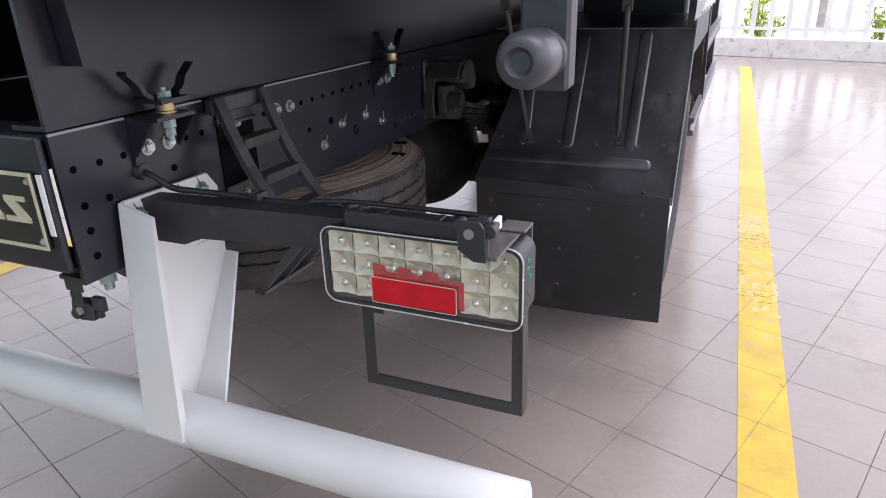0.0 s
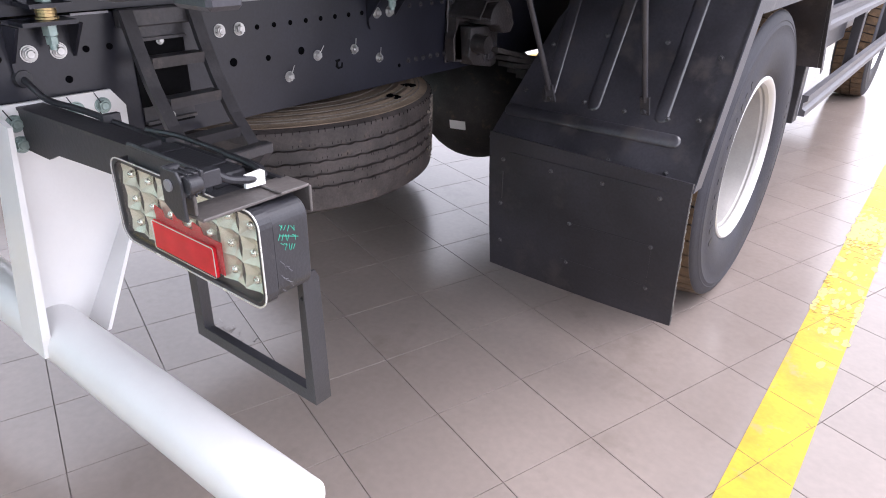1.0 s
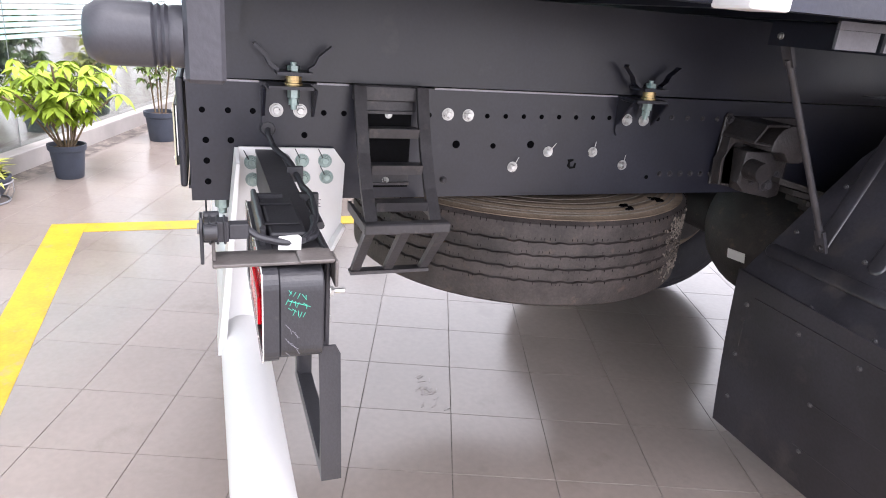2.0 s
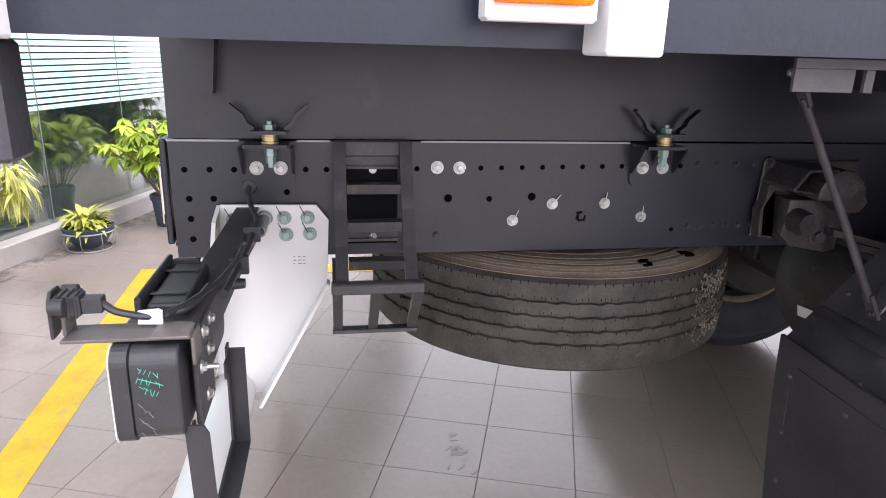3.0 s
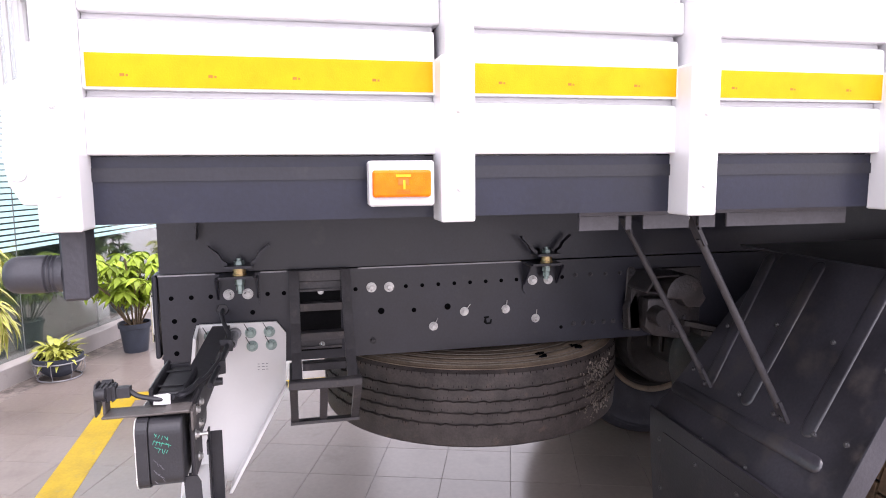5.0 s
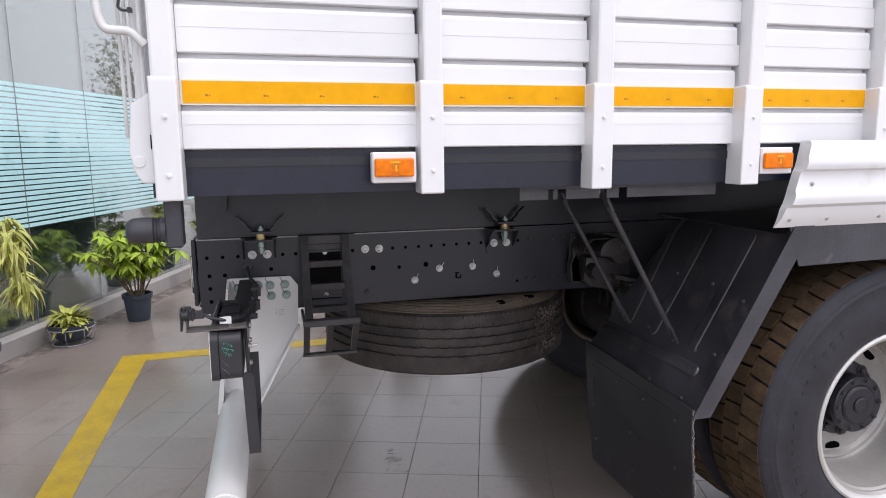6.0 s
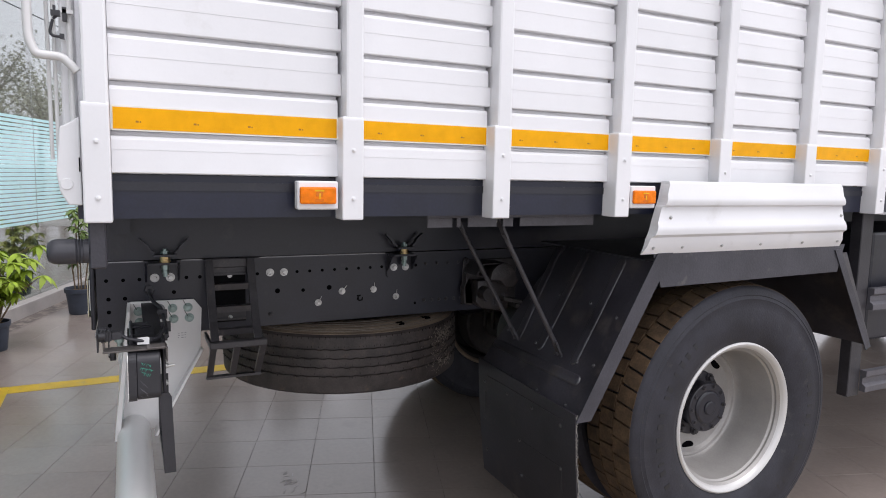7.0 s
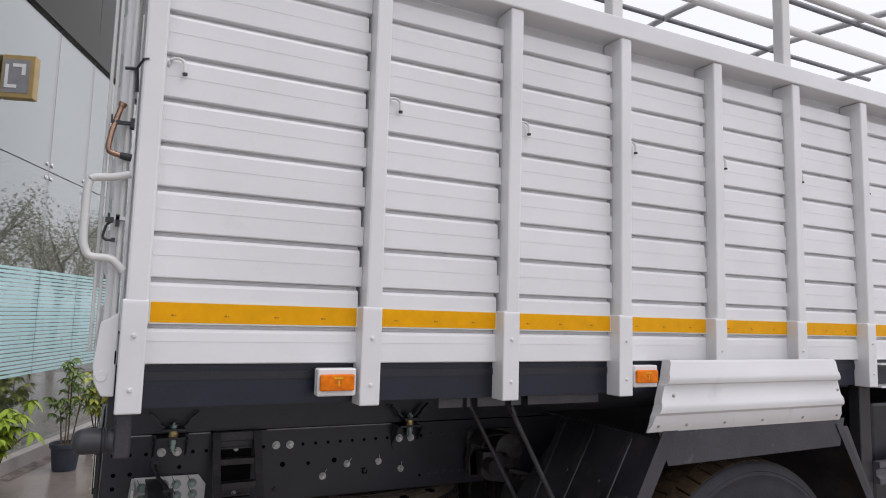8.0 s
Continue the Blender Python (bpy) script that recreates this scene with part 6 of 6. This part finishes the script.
def bowl_plant(p, seed):
    rng = random.Random(seed)
    thing = tagged(new("potted_plant"), "low fern-like plant in a bowl on a wire stand", "plant")
    thing.location = p
    bm = revolve([(0.02, 0.0005), (0.02, 0.07), (0.05, 0.105), (0.12, 0.148), (0.15, 0.152), (0.15, 0.138), (0.11, 0.11)], 28)
    part("bowl", bm, POT, thing, smooth=True, place=pose(0, 0, 0, 0, -90, 0))
    bm = bmesh.new()
    for rr, z in ((0.13, 0.006), (0.155, 0.12)):
        pipe(bm, [(rr * math.cos(t), rr * math.sin(t), z) for t in [2 * math.pi * k / 24 for k in range(25)]], 0.005, 6)
    for k in range(8):
        t = 2 * math.pi * k / 8
        pipe(bm, [(0.13 * math.cos(t), 0.13 * math.sin(t), 0.006), (0.158 * math.cos(t), 0.158 * math.sin(t), 0.06), (0.156 * math.cos(t), 0.156 * math.sin(t), 0.12)], 0.0028, 5)
    part("wire_stand", bm, GALV, thing, "pale wire stand")
    bm = bmesh.new()
    rod(bm, (0, 0, 0.10), (0, 0, 0.125), 0.11, 0.11, 20)
    part("soil", bm, SOIL, thing)
    lf = bmesh.new()
    rows = leaf_shape(0.105, 0.040, 0.7)
    for k in range(150):
        a = rng.uniform(0, 360)
        q = rng.uniform(0.0, 0.09)
        m = Matrix.Translation((q * math.cos(radians(a)), q * math.sin(radians(a)), 0.12 + rng.uniform(0, 0.10))) @ pose(0, 0, 0, 0, 0, a + rng.uniform(-50, 50)) @ pose(0, 0, 0, 0, rng.uniform(-75, 5), 0) @ Matrix.Diagonal((rng.uniform(0.6, 1.1),) * 3 + (1,))
        add_leaf(lf, m, rows)
    part("foliage", lf, BOWLLEAF, thing, smooth=True)["kind"] = "stuff"


drooping_plant((-1.55, -1.40, 0), 0.125, 0.26, 0.74, 4)
bowl_plant((-2.45, -1.13, 0), 8)
umbrella_plant((-3.02, -0.775, 0), 0.112, 0.225, 0.52, 0.44, 11, 12, 0.128, 7)
umbrella_plant((-4.28, -0.26, 0), 0.13, 0.25, 0.78, 0.16, 21, 4, 0.085, 9, PALELEAF, "slender small-leaved plant in a dark pot")
umbrella_plant((-5.18, -0.01, 0), 0.12, 0.22, 0.60, 0.17, 33, 6, 0.115, 6, BOWLLEAF, "upright yellow-green plant in a grey pot")
for ob in [o for o in scene.objects if o.name.startswith("potted_plant")]:
    tagged(ob, group="potted plants along the plinth")


# ---- trees and shrubs beyond the yard ----
def tree(p, tall, spread, seed, leaves=900, name="tree", label="thin-leaved roadside tree with a pale crown", leafy=None, group=""):
    rng = random.Random(seed)
    thing = tagged(new(name), label, name, group or name + "s beyond the yard")
    thing.location = p
    bm, lf = bmesh.new(), bmesh.new()
    top = Vector((rng.uniform(-0.4, 0.4), rng.uniform(-0.4, 0.4), tall * 0.62))
    if name == "tree":
        rod(bm, (0, 0, -0.02), top * 0.5, 0.16, 0.11, 10)
        rod(bm, top * 0.5, top, 0.11, 0.05, 8)
    rows = [[(0, -0.5, 0), (0, 0.5, 0)], [(0.5, -0.35, 0.06), (0.5, 0.35, 0.06)], [(1, -0.03, 0), (1, 0.03, 0)]]
    for k in range(9):
        a = 2 * math.pi * k / 9 + rng.uniform(-0.3, 0.3)
        start = top * rng.uniform(0.45, 1.0) if name == "tree" else Vector((0, 0, 0))
        end = start + Vector((math.cos(a) * spread * rng.uniform(0.5, 1), math.sin(a) * spread * rng.uniform(0.5, 1), tall * rng.uniform(0.15, 0.38) if name == "tree" else tall * rng.uniform(0.4, 0.95)))
        rod(bm, start, end, 0.05 if name == "tree" else 0.015, 0.012 if name == "tree" else 0.005, 6)
        for _ in range(leaves // 9):
            c = start.lerp(end, rng.uniform(0.35, 1.08)) + Vector((rng.gauss(0, spread * 0.16), rng.gauss(0, spread * 0.16), rng.gauss(0, tall * 0.05)))
            s = rng.uniform(0.06, 0.12) if name == "tree" else rng.uniform(0.045, 0.10)
            m = Matrix.Translation(c) @ Euler((rng.uniform(0, 6), rng.uniform(0, 6), rng.uniform(0, 6))).to_matrix().to_4x4() @ Matrix.Diagonal((s, s * 0.6, s, 1))
            vs = [[bm2 for bm2 in (lf.verts.new(m @ Vector(q)) for q in row)] for row in rows]
            for a1, b1 in zip(vs, vs[1:]):
                lf.faces.new((a1[0], a1[1], b1[1], b1[0]))
    part("trunk" if name == "tree" else "branch", bm, BARK if name == "tree" else WOODY, thing)
    crown = part("crown", lf, leafy or (FOLIAGE if name == "tree" else LEAF), thing)
    crown["kind"] = "stuff"


for k, (u, d, h) in enumerate(((16.5, 4.6, 5.0), (19.0, 6.2, 5.6), (21.5, 5.0, 5.2), (24.5, 7.0, 6.2), (27.5, 5.6, 5.8), (31.0, 8.0, 6.6), (7.6, 13.8, 6.2), (3.0, 19.0, 6.0))):
    tree(yard(u, d, -0.02), h, 1.5, 40 + k, 1500)
for k, (u, d, h) in enumerate(((2.45, 12.55, 1.15), (0.55, 12.7, 1.05), (-0.9, 13.2, 0.9), (-2.2, 12.7, 1.0), (4.4, 12.8, 1.0))):
    tree(yard(u, d, -0.02), h, 0.34, 70 + k, 420, "shrub", "rounded green shrub behind the fence")

for k in range(8):
    tree(Vector((-4.72 - 0.11 * k - 0.1 * (k % 2), 1.0 + 0.36 * k, 0.0005)), 1.55, 0.36, 90 + k, 2400, "shrub", "dark green leafy shrub standing beside the yard", DIMLEAF, "shrubs beside the yard")

# ---- painted bay lines ----
def painted(name, quad):
    bm = bmesh.new()
    lo = [bm.verts.new((x, y, 0.0005)) for x, y in quad]
    hi = [bm.verts.new((x, y, 0.0020)) for x, y in quad]
    bm.faces.new(lo[::-1])
    bm.faces.new(hi)
    for i in range(4):
        bm.faces.new((lo[i], lo[(i + 1) % 4], hi[(i + 1) % 4], hi[i]))
    bmesh.ops.recalc_face_normals(bm, faces=list(bm.faces))
    return tagged(part(name, bm, YELLOW, None), "worn yellow bay line painted on the tiles", "floor marking", kind="structure")


painted("bay_line", [(1.551, -0.50), (1.701, -0.50), (1.605, 10.6), (1.455, 10.6)])
painted("bay_line", [(-1.985, -0.705), (1.701, -0.625), (1.701, -0.501), (-1.985, -0.535)])
painted("bay_line", [(-1.985, -0.534), (-1.840, -0.532), (-1.97, 10.6), (-2.115, 10.6)])

# tile joints that show through the paint
bm = bmesh.new()
for i in range(-14, 26):
    for along in (0, 1):
        hits = []
        for k in range(0, 1400):
            s = -3.0 + 0.01 * k
            u, d = (0.1235 + 0.303 * i, s) if along == 0 else (s - 5.0, 1.1456 + 0.303 * i)
            p = U * u + N * d
            if -0.49 < p.y < 9.5 and 1.551 - 0.00865 * (p.y + 0.5) < p.x < 1.701 - 0.00865 * (p.y + 0.5):
                hits.append(p)
        if len(hits) > 2:
            a, b = hits[0], hits[-1]
            w = (b - a).normalized().cross(Vector((0, 0, 1))) * 0.0012
            vs = [bm.verts.new((q.x, q.y, z)) for z in (0.0012, 0.0022) for q in (a - w, a + w, b + w, b - w)]
            for f4 in ((3, 2, 1, 0), (4, 5, 6, 7), (0, 1, 5, 4), (1, 2, 6, 5), (2, 3, 7, 6), (3, 0, 4, 7)):
                bm.faces.new([vs[q] for q in f4])
part("joint_line", bm, JOINT, bpy.data.objects["bay_line"])["kind"] = "stuff"

# worn paint, cracks and a second coat on the bay line beside the truck
def line_x(y, s):
    """x across the bay line, s from 0 (truck side) to 1."""
    return 1.551 - 0.00865 * (y + 0.5) + 0.15 * s


line = bpy.data.objects["bay_line"]
rng = random.Random(58)
bm = bmesh.new()
for lo, hi in ((3.93, 4.42),):
    quad = [(line_x(lo + 0.03, 0.0) - 0.002, lo + 0.03), (line_x(lo, 1.0) + 0.004, lo), (line_x(hi, 1.0) + 0.004, hi), (line_x(hi - 0.04, 0.0) - 0.002, hi - 0.04)]
    vs = [bm.verts.new((x, y, z)) for z in (0.0008, 0.0026) for x, y in quad]
    for f4 in ((3, 2, 1, 0), (4, 5, 6, 7), (0, 1, 5, 4), (1, 2, 6, 5), (2, 3, 7, 6), (3, 0, 4, 7)):
        bm.faces.new([vs[q] for q in f4])
part("second_coat", bm, FRESH, line, "brighter second coat of yellow paint")
bm = bmesh.new()
for k in range(260):
    y = rng.gauss(3.22, 0.16) if k < 200 else rng.gauss(2.35, 0.16)
    s = min(0.97, max(0.03, rng.betavariate(0.9, 1.5) if k < 200 else rng.betavariate(0.5, 0.6)))
    r, h = rng.uniform(0.004, 0.017), 0.0021 + 0.000002 * k
    n = rng.randint(6, 9)
    bm.faces.new([bm.verts.new((line_x(y, s) + r * rng.uniform(0.5, 1.1) * math.cos(2 * math.pi * q / n), y + 2.2 * r * rng.uniform(0.5, 1.1) * math.sin(2 * math.pi * q / n), h)) for q in range(n)])
part("worn_paint", bm, WORN, line, "paint worn thin in flakes")["kind"] = "stuff"
bm = bmesh.new()
for cy, n, spread in ((3.00, 34, 0.035), (2.84, 10, 0.03), (2.26, 44, 0.06), (2.48, 16, 0.06), (1.55, 4, 0.10)):
    for k in range(n):
        y, s = rng.gauss(cy, spread), rng.uniform(0.02, 0.95)
        if cy == 2.48:
            s = rng.uniform(0.0, 0.2)
        l, w = rng.uniform(0.003, 0.012), rng.uniform(0.0006, 0.0014)
        box(bm, -l, l, -w, w, 0.0015, 0.0032, Matrix.Translation((line_x(y, s), y, 0)) @ pose(0, 0, 0, 0, 0, rng.gauss(25, 30)))
part("paint_crack", bm, CRACK, line, "dark cracks in the paint")["kind"] = "stuff"

# rubber smears left on the tiles
rng = random.Random(77)
for cx, cy, n in ((0.008, 0.80, 22),):
    bm = bmesh.new()
    for k in range(n):
        x, y, w, h = cx + rng.gauss(0, 0.055), cy + rng.gauss(0, 0.018), rng.uniform(0.0015, 0.004), 0.0004 + 0.00004 * k
        box(bm, -w, w, -0.014, 0.014, 0.0001, h, Matrix.Translation((x, y, 0)) @ pose(0, 0, 0, 0, 0, rng.gauss(35, 25)))
    tagged(part("floor_smear", bm, SMEAR, None), "faint grey rubber smear on the tiles", "stain", kind="stuff")

# ---- tiled yard floor, last ----
T, GAP = 0.303, 0.0020
U0, D0 = 0.1235, 1.1456
bm = bmesh.new()
box(bm, -9, 14, -2.049, FD - 0.001, -0.0195, -0.004)
floor = tagged(part("floor", bm, GROUT, None, place=YARD.copy()), "glossy pale grey square floor tiles in dark joints", "floor", kind="structure")
g, c = GAP / 2, 0.0006
vs = []
for z, q in ((-0.0038, g), (-c, g), (0.0, g + c)):
    vs += [(q, q, z), (T - q, q, z), (T - q, T - q, z), (q, T - q, z)]
FACES = [(8, 9, 10, 11)] + [(4 * k + i, 4 * k + (i + 1) % 4, 4 * k + 4 + (i + 1) % 4, 4 * k + 4 + i) for k in range(2) for i in range(4)]
TILE_ME = bpy.data.meshes.new("tile")
TILE_ME.from_pydata(vs, [], FACES)
TILE_ME.materials.append(TILE)
verts, faces = [], []
for i in range(-29, 46):
    for j in range(-10, 36):
        u, d = U0 + T * i, D0 + T * j
        if d < -2.047 or d > FD - T or u < -9 or u > 14 - T:
            continue
        if -8 <= i < 10 and -5 <= j < 11:
            put("tile", TILE_ME, floor, Matrix.Translation((u, d, 0)))
        else:
            o = len(verts)
            verts += [(x + u, y + d, z) for x, y, z in vs]
            faces += [tuple(o + k for k in f4) for f4 in FACES]
me = bpy.data.meshes.new("tile_field")
me.from_pydata(verts, [], faces)
me.materials.append(TILE)
tagged(put("tile_field", me, floor), kind="stuff")
